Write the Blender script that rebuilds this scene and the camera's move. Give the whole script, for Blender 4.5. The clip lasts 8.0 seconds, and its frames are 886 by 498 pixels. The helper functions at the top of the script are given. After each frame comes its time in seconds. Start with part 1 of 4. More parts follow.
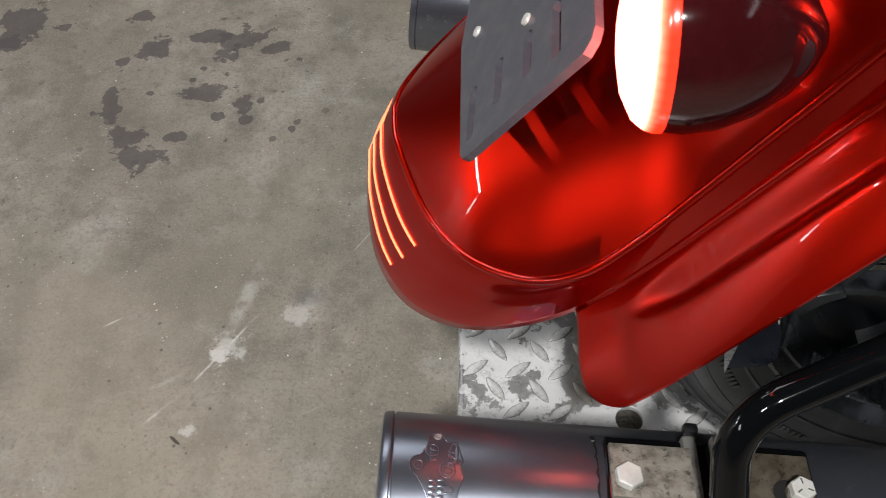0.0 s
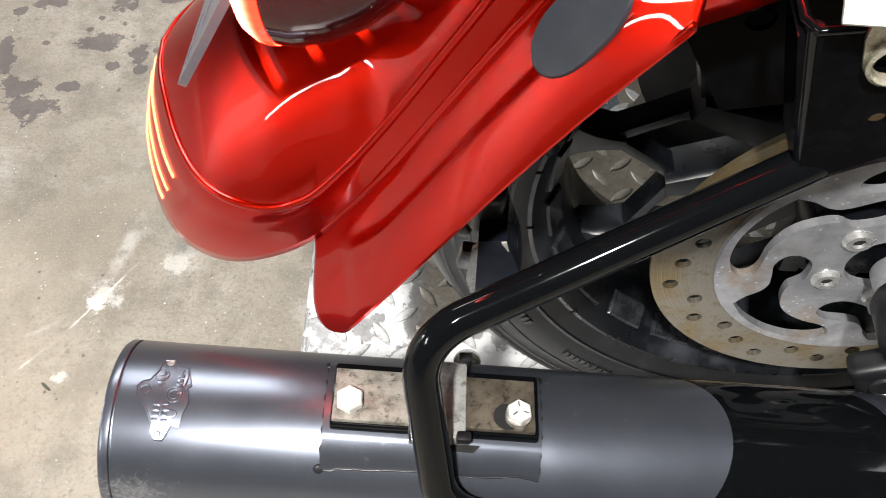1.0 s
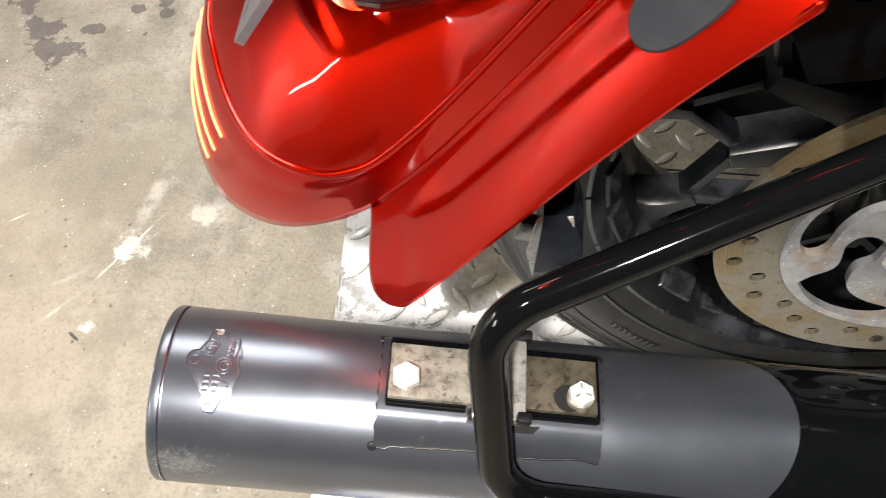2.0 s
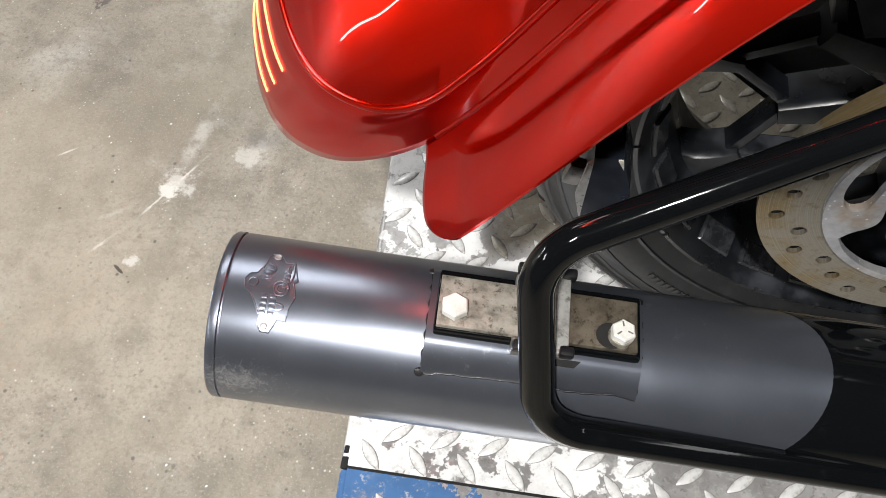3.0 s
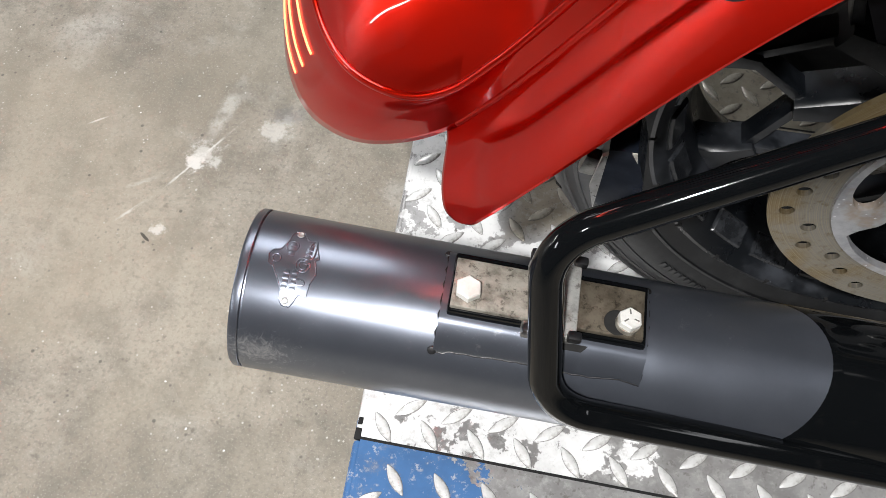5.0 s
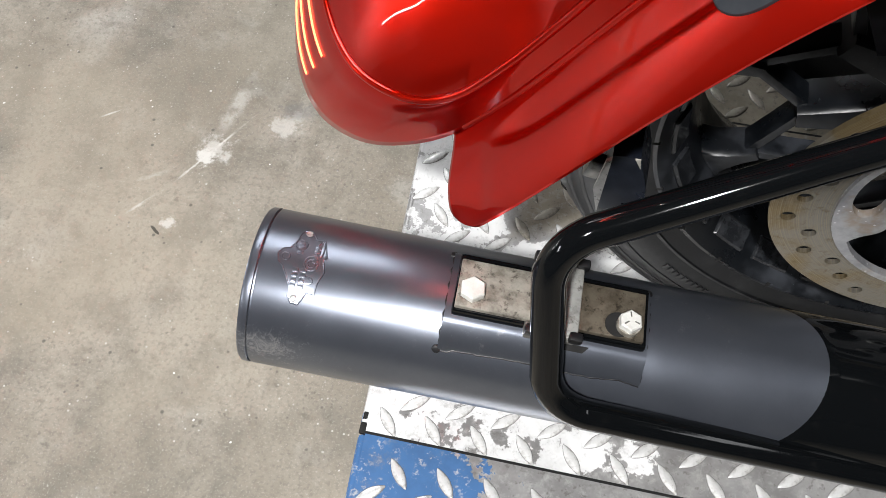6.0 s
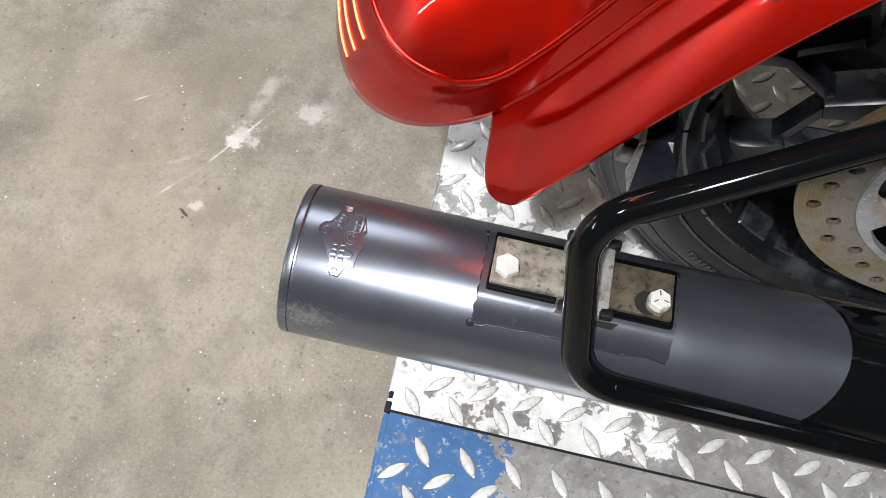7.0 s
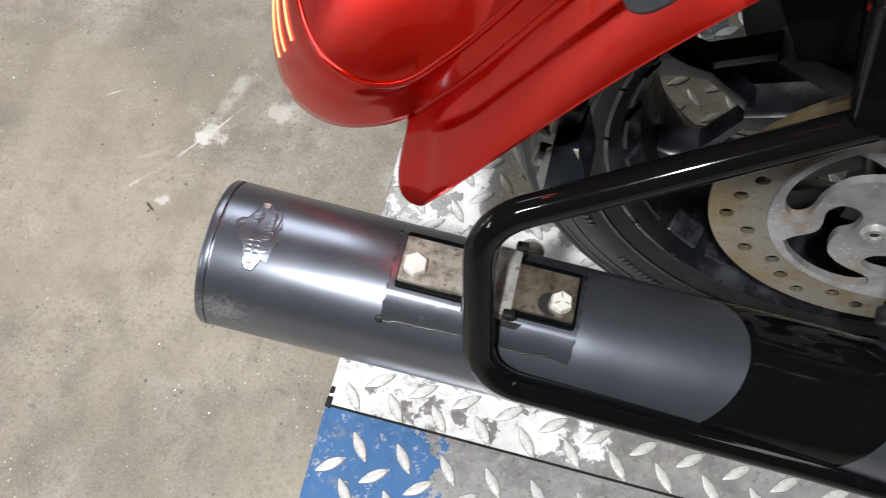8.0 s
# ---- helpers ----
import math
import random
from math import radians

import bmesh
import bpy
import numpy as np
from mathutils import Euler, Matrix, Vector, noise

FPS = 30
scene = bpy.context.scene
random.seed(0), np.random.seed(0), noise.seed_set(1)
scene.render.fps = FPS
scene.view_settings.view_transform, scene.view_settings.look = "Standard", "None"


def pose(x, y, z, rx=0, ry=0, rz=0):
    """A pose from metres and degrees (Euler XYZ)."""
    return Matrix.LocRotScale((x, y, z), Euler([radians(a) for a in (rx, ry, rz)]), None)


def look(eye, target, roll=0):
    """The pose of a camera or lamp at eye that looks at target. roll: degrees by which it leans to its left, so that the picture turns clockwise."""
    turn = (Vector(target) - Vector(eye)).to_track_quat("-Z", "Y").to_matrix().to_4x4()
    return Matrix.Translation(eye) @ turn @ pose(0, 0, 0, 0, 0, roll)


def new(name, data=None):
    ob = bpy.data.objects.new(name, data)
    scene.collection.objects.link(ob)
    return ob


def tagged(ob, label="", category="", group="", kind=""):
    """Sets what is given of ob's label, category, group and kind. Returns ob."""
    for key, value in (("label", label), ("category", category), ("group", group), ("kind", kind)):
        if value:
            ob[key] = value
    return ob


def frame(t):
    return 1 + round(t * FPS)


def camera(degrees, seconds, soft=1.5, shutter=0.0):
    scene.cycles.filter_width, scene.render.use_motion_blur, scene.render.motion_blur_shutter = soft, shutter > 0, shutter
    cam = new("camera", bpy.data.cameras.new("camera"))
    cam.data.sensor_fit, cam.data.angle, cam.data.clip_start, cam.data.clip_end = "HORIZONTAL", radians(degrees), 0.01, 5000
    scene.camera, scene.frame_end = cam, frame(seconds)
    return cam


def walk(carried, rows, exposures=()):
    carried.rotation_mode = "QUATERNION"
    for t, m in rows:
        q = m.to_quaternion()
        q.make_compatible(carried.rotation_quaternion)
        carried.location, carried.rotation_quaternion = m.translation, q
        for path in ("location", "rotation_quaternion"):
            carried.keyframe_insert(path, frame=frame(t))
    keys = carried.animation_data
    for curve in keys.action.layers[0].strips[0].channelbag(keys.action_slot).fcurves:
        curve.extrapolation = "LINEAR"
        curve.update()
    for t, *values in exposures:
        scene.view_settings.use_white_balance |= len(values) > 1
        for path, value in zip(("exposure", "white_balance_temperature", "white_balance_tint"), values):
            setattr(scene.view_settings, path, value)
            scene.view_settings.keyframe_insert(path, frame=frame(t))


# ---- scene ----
cam = camera(52.0, 8.0, 0.6, 0.2)
PATH = [
    (0, (0.0461, -0.2157, 1.0854), (-0.1348, 0.9886, -0.5011), -4.62),
    (0.3, (0.0839, -0.2247, 1.0865), (-0.0903, 0.9739, -0.5051), -4.19),
    (0.5, (0.1345, -0.2400, 1.0811), (-0.0367, 0.9477, -0.5189), -4.40),
    (0.7, (0.1685, -0.2423, 1.0803), (0.0064, 0.9239, -0.5364), -4.08),
    (1, (0.2042, -0.2228, 1.0682), (0.0511, 0.9198, -0.5661), -3.85),
    (1.2, (0.2195, -0.2147, 1.0688), (0.0737, 0.9138, -0.5760), -3.66),
    (1.3, (0.2298, -0.2062, 1.0652), (0.0695, 0.9013, -0.5924), -4.27),
    (1.5, (0.2350, -0.2007, 1.0545), (0.0754, 0.8885, -0.6153), -4.20),
    (1.7, (0.2247, -0.1977, 1.0487), (0.0746, 0.8709, -0.6352), -3.59),
    (2, (0.1710, -0.2002, 1.0582), (0.0020, 0.8444, -0.6390), -3.61),
    (2.2, (0.1590, -0.2012, 1.0553), (-0.0249, 0.8186, -0.6553), -3.85),
    (3.5, (0.1597, -0.2354, 1.0753), (-0.0686, 0.7193, -0.6672), -3.85),
    (4, (0.1723, -0.2230, 1.0794), (-0.0673, 0.7177, -0.6692), -3.99),
    (4.5, (0.1629, -0.2272, 1.0843), (-0.0858, 0.6971, -0.6718), -4.36),
    (6, (0.1655, -0.2320, 1.1001), (-0.1023, 0.6643, -0.6676), -4.58),
    (6.5, (0.1618, -0.2366, 1.1115), (-0.1190, 0.6556, -0.6563), -4.90),
    (7, (0.1551, -0.2573, 1.1115), (-0.1365, 0.6306, -0.6567), -4.60),
    (7.5, (0.1590, -0.2659, 1.1141), (-0.1400, 0.6119, -0.6579), -4.24),
    (7.7, (0.1666, -0.2633, 1.1164), (-0.1305, 0.6155, -0.6554), -3.95),
    (8, (0.2205, -0.2504, 1.1237), (-0.0843, 0.6382, -0.6420), -3.76),
]

EXPOSURES = [(0.0, -0.84, 6500, 10), (0.3, -0.55, 6480, 10), (0.6, 0.02, 6500, 10), (1.0, 0.3, 6600, 10), (1.6, 0.5, 6700, 10), (2.0, 0.4, 7050, 10), (2.3, 0.18, 6950, 10), (3.5, -0.07, 6480, 10), (8.0, -0.13, 6420, 10)]
walk(cam, [(t, look(eye, target, roll)) for t, eye, target, roll in PATH], EXPOSURES)

# ---- light: a closed workshop lit by work lamps and added ceiling fill ----
world = bpy.data.worlds.new("workshop_air")
scene.world = world
world.use_nodes = True
world.node_tree.nodes["Background"].inputs["Color"].default_value = (0.75, 0.8, 0.85, 1)
world.node_tree.nodes["Background"].inputs["Strength"].default_value = 0.1


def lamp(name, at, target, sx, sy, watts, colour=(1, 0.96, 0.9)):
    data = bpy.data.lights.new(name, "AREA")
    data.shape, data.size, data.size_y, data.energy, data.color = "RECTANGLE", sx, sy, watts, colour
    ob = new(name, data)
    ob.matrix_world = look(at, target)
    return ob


lamp("work_lamp_light", (0.03, -1.28, 3.05), (0.0, 0.1, 0.4), 0.12, 0.12, 132, (1, 0.985, 0.97))
lamp("work_lamp_light", (-0.8, -1.5, 3.05), (0.0, 0.1, 0.4), 0.12, 0.3, 32, (1, 0.985, 0.97))
# unseen fill at ceiling height, added to brighten floor, muffler and shutter
lamp("ceiling_fill_light", (-1.6, 2.6, 3.12), (-1.6, 2.6, 0), 1.7, 1.7, 78, (0.97, 0.98, 1))
lamp("ceiling_fill_light", (2.7, 0.3, 3.12), (2.7, 0.3, 0), 0.25, 2.4, 9, (0.97, 0.98, 1))
lamp("ceiling_fill_light", (-4.5, -2.9, 3.12), (-4.5, -2.9, 0), 0.6, 1.8, 100, (0.97, 0.98, 1))
lamp("ceiling_fill_light", (-8.3, 0.6, 3.12), (-8.3, 0.6, 0), 0.25, 2.4, 280, (0.97, 0.98, 1))
lamp("wall_lamp_light", (-9.6, -0.85, 2.75), (0.0, -0.85, 2.75), 0.10, 1.0, 17, (0.97, 0.98, 1))


# ---- materials ----
class Nodes:
    """Short hand for building a node material."""

    def __init__(self, name):
        self.mat = bpy.data.materials.new(name)
        self.mat.use_nodes = True
        self.t = self.mat.node_tree
        self.b = self.t.nodes["Principled BSDF"]
        self.co = self.t.nodes.new("ShaderNodeTexCoord").outputs["Object"]

    def put(self, sock, value):
        if hasattr(value, "node"):
            self.t.links.new(value, sock)
        else:
            sock.default_value = value

    def set(self, **values):
        for key, value in values.items():
            self.put(self.b.inputs[key.replace("_", " ")], value)
        return self

    def noise(self, scale, detail=4, rough=0.6, co=None, distort=0.0):
        n = self.t.nodes.new("ShaderNodeTexNoise")
        self.put(n.inputs["Vector"], co or self.co)
        n.inputs["Scale"].default_value, n.inputs["Detail"].default_value = scale, detail
        n.inputs["Roughness"].default_value, n.inputs["Distortion"].default_value = rough, distort
        return n.outputs["Fac"]

    def voronoi(self, scale, co=None, feature="F1"):
        n = self.t.nodes.new("ShaderNodeTexVoronoi")
        n.feature = feature
        self.put(n.inputs["Vector"], co or self.co)
        n.inputs["Scale"].default_value = scale
        return n.outputs["Distance"]

    def math(self, op, a, b=0.0, clamp=False):
        n = self.t.nodes.new("ShaderNodeMath")
        n.operation, n.use_clamp = op, clamp
        self.put(n.inputs[0], a)
        self.put(n.inputs[1], b)
        return n.outputs[0]

    def ramp(self, x, lo, hi, a=0.0, b=1.0):
        n = self.t.nodes.new("ShaderNodeMapRange")
        n.interpolation_type = "SMOOTHSTEP"
        for sock, value in zip(n.inputs, (x, lo, hi, a, b)):
            self.put(sock, value)
        return n.outputs[0]

    def mix(self, fac, a, b):
        n = self.t.nodes.new("ShaderNodeMix")
        n.data_type = "RGBA"
        self.put(n.inputs[0], fac)
        for sock, value in ((n.inputs[6], a), (n.inputs[7], b)):
            self.put(sock, (*value, 1) if isinstance(value, tuple) else value)
        return n.outputs[2]

    def moved(self, at=(0, 0, 0), turn=0.0, scale=(1, 1, 1)):
        """Coordinates with the origin at a place, turned about z by so many degrees."""
        a = self.t.nodes.new("ShaderNodeVectorMath")
        a.operation = "SUBTRACT"
        self.put(a.inputs[0], self.co)
        a.inputs[1].default_value = at
        m = self.t.nodes.new("ShaderNodeMapping")
        self.put(m.inputs["Vector"], a.outputs[0])
        m.inputs["Rotation"].default_value[2] = radians(-turn)
        k = self.t.nodes.new("ShaderNodeVectorMath")
        k.operation = "MULTIPLY"
        self.put(k.inputs[0], m.outputs[0])
        k.inputs[1].default_value = scale
        return k.outputs[0]

    def length(self, v):
        n = self.t.nodes.new("ShaderNodeVectorMath")
        n.operation = "LENGTH"
        self.put(n.inputs[0], v)
        return n.outputs["Value"]

    def axis(self, i, v=None):
        n = self.t.nodes.new("ShaderNodeSeparateXYZ")
        self.put(n.inputs[0], v or self.co)
        return n.outputs[i]

    def bump(self, height, strength=0.2, distance=0.002):
        n = self.t.nodes.new("ShaderNodeBump")
        self.put(n.inputs["Height"], height)
        n.inputs["Strength"].default_value, n.inputs["Distance"].default_value = strength, distance
        self.put(self.b.inputs["Normal"], n.outputs[0])
        return self


def concrete():
    n = Nodes("worn_concrete")
    big, mid, fine = n.noise(2.6, 6, 0.6), n.noise(12, 6, 0.65), n.noise(170, 3)
    c = n.mix(n.ramp(big, 0.32, 0.68), (0.228, 0.199, 0.155), (0.368, 0.331, 0.275))
    c = n.mix(n.ramp(mid, 0.42, 0.68, 0, 0.85), c, (0.185, 0.17, 0.14))
    c = n.mix(n.ramp(n.noise(7, 5, 0.6, n.moved((4.0, 2.0, 0))), 0.52, 0.72, 0, 0.55), c, (0.46, 0.44, 0.40))
    c = n.mix(n.ramp(n.noise(38, 5, 0.7), 0.48, 0.72, 0, 0.6), c, (0.19, 0.172, 0.135))
    c = n.mix(n.ramp(fine, 0.46, 0.70, 0, 0.55), c, (0.165, 0.152, 0.128))
    c = n.mix(n.ramp(n.noise(320, 3, 0.7, n.moved((1.0, 2.0, 0))), 0.54, 0.70, 0, 0.42), c, (0.50, 0.47, 0.42))
    c = n.mix(n.math("MULTIPLY", n.ramp(n.noise(62, 4, 0.6, n.moved((7.0, 3.0, 0))), 0.6, 0.72, 0, 0.75), n.ramp(n.noise(5, 2), 0.4, 0.6)), c, (0.13, 0.12, 0.10))
    c = n.mix(n.ramp(n.noise(1.7, 3), 0.45, 0.65, 0, 0.35), c, (0.43, 0.375, 0.285))
    # pale flecks and dark pits
    c = n.mix(n.math("MULTIPLY", n.ramp(n.math("ADD", n.voronoi(30), n.math("MULTIPLY", n.math("SUBTRACT", n.noise(120, 3), 0.5), 0.16)), 0.03, 0.055, 1.0, 0), n.ramp(mid, 0.38, 0.6)), c, (0.85, 0.84, 0.82))
    c = n.mix(n.math("MULTIPLY", n.ramp(n.voronoi(75, n.moved((1.3, 0.7, 0))), 0.06, 0.14, 0.8, 0), n.ramp(n.noise(9, 3), 0.45, 0.6)), c, (0.6, 0.58, 0.54))
    c = n.mix(n.ramp(n.voronoi(21, n.moved((3.1, 1.7, 0))), 0.03, 0.07, 0.75, 0), c, (0.09, 0.085, 0.075))
    c = n.mix(n.math("MULTIPLY", n.ramp(n.voronoi(60, n.moved((5.2, 2.1, 0))), 0.06, 0.16, 0.7, 0), n.ramp(n.noise(6, 3), 0.5, 0.62)), c, (0.11, 0.1, 0.09))
    # scraped streaks with pale dust
    edge, gaps = n.noise(60, 5, 0.7), n.noise(30, 4)
    for x, y, turn, length, width, amount, rag in ((-0.372, 0.413, 59.5, 0.10, 0.0030, 0.8, 2.0), (-0.36, 0.50, 80, 0.10, 0.016, 0.38, 2.4), (-0.437, 0.315, 50, 0.03, 0.004, 0.7, 1.5), (-0.44, 0.36, 30, 0.03, 0.006, 0.3, 2.4),
                                                   (-0.545, 0.452, 35, 0.02, 0.0022, 0.7, 0.8), (-0.20, 0.62, 60, 0.03, 0.0016, 0.5, 0.8), (-0.23, 0.33, 30, 0.025, 0.0016, 0.3, 0.8)):
        v = n.moved((x, y, 0), turn, (1 / length, 1 / width, 0))
        d = n.math("ADD", n.length(v), n.math("MULTIPLY", n.math("SUBTRACT", edge, 0.5), rag))
        c = n.mix(n.math("MULTIPLY", n.ramp(d, 0.3, 1.05, amount, 0), n.ramp(gaps, 0.38, 0.58, 0.1, 1)), c, (0.7, 0.68, 0.64))
    for x, y, r, amount in ((-0.366, 0.42, 0.030, 0.6), (-0.375, 0.405, 0.02, 0.9), (-0.275, 0.48, 0.026, 0.5), (-0.262, 0.50, 0.014, 0.45), (-0.392, 0.289, 0.012, 0.7)):
        d = n.math("ADD", n.length(n.moved((x, y, 0), 20, (1 / r, 1 / r, 0))), n.math("MULTIPLY", n.math("SUBTRACT", edge, 0.5), 3.4))
        c = n.mix(n.ramp(d, 0.3, 1.0, amount, 0), c, (0.66, 0.64, 0.6))
    d = n.math("ADD", n.length(n.moved((-0.268, 0.51, 0), 0, (1 / 0.03, 1 / 0.022, 0))), n.math("MULTIPLY", n.math("SUBTRACT", edge, 0.5), 2.5))
    c = n.mix(n.ramp(d, 0.4, 1.0, 0.5, 0), c, (0.15, 0.145, 0.14))
    # a chip of bark-coloured dirt
    d = n.math("ADD", n.length(n.moved((-0.405, 0.275, 0), -35, (1 / 0.012, 1 / 0.0028, 0))), n.math("MULTIPLY", n.math("SUBTRACT", edge, 0.5), 1.0))
    c = n.mix(n.ramp(d, 0.7, 1.0, 0.9, 0), c, (0.05, 0.045, 0.035))
    # dark oil stains with ragged edges
    rag = n.math("ADD", n.math("MULTIPLY", n.math("SUBTRACT", n.noise(26, 5, 0.62), 0.5), 3.0), n.math("MULTIPLY", n.math("SUBTRACT", n.noise(11, 3), 0.5), 1.4))
    for x, y, rx, ry, turn in ((-0.64, 0.822, 0.037, 0.028, 2), (-0.601, 0.774, 0.045, 0.038, 2), (-0.554, 0.825, 0.027, 0.014, 2), (-0.691, 0.904, 0.023, 0.043, 2), (-0.52, 0.938, 0.061, 0.026, 2),
                               (-0.461, 0.909, 0.026, 0.025, 2), (-0.493, 0.878, 0.016, 0.013, 2), (-0.44, 0.869, 0.012, 0.012, 2), (-0.649, 1.045, 0.035, 0.035, 2), (-0.553, 1.087, 0.054, 0.023, 2),
                               (-0.493, 1.072, 0.047, 0.052, 2), (-0.426, 1.058, 0.036, 0.02, 2), (-0.701, 1.141, 0.024, 0.024, 1), (-0.851, 1.105, 0.018, 0.013, 2), (-0.937, 1.114, 0.053, 0.08, 1),
                               (-0.934, 1.048, 0.03, 0.028, 2), (-0.702, 1.012, 0.015, 0.012, 2), (-0.355, 0.853, 0.008, 0.009, 2), (-0.626, 0.93, 0.01, 0.008, 2)):
        d = n.math("ADD", n.length(n.moved((x, y, 0), turn, (1 / rx, 1 / ry, 0))), rag)
        c = n.mix(n.ramp(d, 0.74, 0.88, 0.8, 0), c, (0.088, 0.072, 0.072))
    near_stain = n.ramp(n.length(n.moved((-0.55, 0.95, 0), 0, (1 / 0.33, 1 / 0.24, 0))), 0.6, 1.1, 1, 0)
    specks = n.math("MULTIPLY", n.ramp(n.math("ADD", n.voronoi(24, n.moved((0.4, 0.9, 0))), n.math("MULTIPLY", n.math("SUBTRACT", n.noise(90, 4), 0.5), 0.3)), 0.14, 0.18, 0.8, 0), n.ramp(n.noise(10, 2), 0.44, 0.5))
    c = n.mix(n.math("MULTIPLY", specks, near_stain), c, (0.085, 0.072, 0.068))
    n.set(Base_Color=c, Roughness=n.ramp(mid, 0.3, 0.7, 0.5, 0.75))
    n.bump(n.math("ADD", fine, n.math("MULTIPLY", mid, 0.6)), 0.3, 0.002)
    return n.mat


def red_paint():
    n = Nodes("candy_red_paint")
    n.set(Base_Color=n.mix(n.noise(3, 2), (0.56, 0.009, 0.0025), (0.64, 0.012, 0.0035)), Metallic=0.95, Roughness=0.28, Specular_Tint=(0.85, 0.25, 0.15, 1), Coat_Weight=0.8, Coat_Roughness=0.008, Coat_IOR=1.45)
    n.bump(n.noise(60, 2), 0.02, 0.0006)
    return n.mat


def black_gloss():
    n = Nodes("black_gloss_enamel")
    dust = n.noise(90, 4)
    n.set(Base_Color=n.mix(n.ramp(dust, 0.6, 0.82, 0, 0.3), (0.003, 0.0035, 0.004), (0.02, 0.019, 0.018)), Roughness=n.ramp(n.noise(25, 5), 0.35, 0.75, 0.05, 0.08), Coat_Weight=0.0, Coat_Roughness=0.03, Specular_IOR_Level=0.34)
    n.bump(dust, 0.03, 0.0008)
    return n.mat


def satin_black(name, a=(0.012, 0.012, 0.013), b=(0.03, 0.03, 0.031), rough=0.42, metal=0.0):
    n = Nodes(name)
    dust = n.noise(70, 6, 0.7)
    n.set(Base_Color=n.mix(n.ramp(dust, 0.4, 0.8), a, b), Roughness=n.ramp(n.noise(14, 5), 0.3, 0.7, rough - 0.06, rough + 0.1), Metallic=metal)
    n.bump(n.noise(350, 2), 0.05, 0.0004)
    return n.mat


def dusty_cast():
    """Black enamel on a casting, with road dust and pale specks."""
    n = Nodes("black_cast_wheel")
    film, speck = n.noise(16, 5, 0.65), n.voronoi(210)
    c = n.mix(n.ramp(film, 0.47, 0.72, 0, 0.8), (0.004, 0.005, 0.0065), (0.036, 0.04, 0.048))
    c = n.mix(n.math("MULTIPLY", n.ramp(n.math("ADD", speck, n.math("MULTIPLY", n.noise(400, 2), 0.12)), 0.10, 0.16, 0.6, 0), n.ramp(n.noise(30, 3), 0.5, 0.62)), c, (0.2, 0.21, 0.23))
    n.set(Base_Color=c, Roughness=n.ramp(film, 0.35, 0.7, 0.26, 0.5), Specular_IOR_Level=0.42)
    n.bump(n.noise(120, 3), 0.08, 0.0006)
    return n.mat


def rotor():
    """Worn braking surface: circular score marks and a golden bloom of rust."""
    n = Nodes("scored_rotor_steel")
    r = n.length(n.moved((0, 0, 0.002), 0, (1, 0, 1)))
    line = n.t.nodes.new("ShaderNodeCombineXYZ")
    n.put(line.inputs[0], r)
    rings, fine, patch = n.noise(900, 3, 0.8, line.outputs[0]), n.noise(150, 5, 0.7), n.noise(16, 5, 0.65)
    c = n.mix(n.ramp(n.math("ADD", n.math("MULTIPLY", patch, 0.5), n.math("MULTIPLY", n.noise(9, 3, 0.5, n.moved((0.1, 0, 0.05))), 0.6)), 0.5, 0.62), (0.215, 0.203, 0.18), (0.185, 0.13, 0.055))
    c = n.mix(n.ramp(rings, 0.42, 0.66, 0, 0.75), c, (0.36, 0.31, 0.21))
    c = n.mix(n.ramp(fine, 0.5, 0.75, 0, 0.7), c, (0.13, 0.085, 0.03))
    n.set(Base_Color=c, Metallic=0.75, Roughness=n.ramp(rings, 0.3, 0.7, 0.3, 0.5))
    n.bump(n.math("ADD", rings, n.math("MULTIPLY", fine, 0.4)), 0.25, 0.0006)
    return n.mat


def cast_grey():
    """Machined carrier with brake dust, rust freckles and bright knocks."""
    n = Nodes("grey_machined_carrier")
    patch, fine = n.noise(22, 6, 0.7), n.noise(140, 5, 0.7)
    c = n.mix(n.ramp(patch, 0.35, 0.65), (0.44, 0.445, 0.46), (0.26, 0.265, 0.28))
    c = n.mix(n.ramp(n.noise(14, 5, 0.7, n.moved((0.3, 0.2, 0.5))), 0.55, 0.7, 0, 0.6), c, (0.30, 0.20, 0.10))
    c = n.mix(n.ramp(n.voronoi(150), 0.1, 0.16, 0.7, 0), c, (0.75, 0.75, 0.76))
    n.set(Base_Color=c, Metallic=0.6, Roughness=n.ramp(fine, 0.3, 0.7, 0.28, 0.5))
    n.bump(fine, 0.15, 0.0006)
    return n.mat


def rubber():
    n = Nodes("dusty_tyre_rubber")
    dust = n.noise(40, 6, 0.7)
    n.set(Base_Color=n.mix(n.ramp(dust, 0.42, 0.75, 0, 0.8), (0.006, 0.0065, 0.0075), (0.022, 0.023, 0.024)), Roughness=0.4)
    n.bump(n.noise(260, 3), 0.12, 0.0008)
    return n.mat


def steel(name, a, b, rough=0.35, metal=1.0, scale=30, spots=None):
    n = Nodes(name)
    s = n.noise(scale, 6, 0.7)
    c = n.mix(n.ramp(s, 0.35, 0.7), a, b)
    if spots:
        c = n.mix(n.ramp(n.noise(scale * 2.2, 5, 0.75), 0.52, 0.68, 0, 0.85), c, spots)
    n.set(Base_Color=c, Roughness=n.ramp(n.noise(scale * 1.7, 4), 0.3, 0.7, rough - 0.08, rough + 0.15), Metallic=metal)
    n.bump(n.noise(scale * 8, 3), 0.1, 0.0006)
    return n.mat


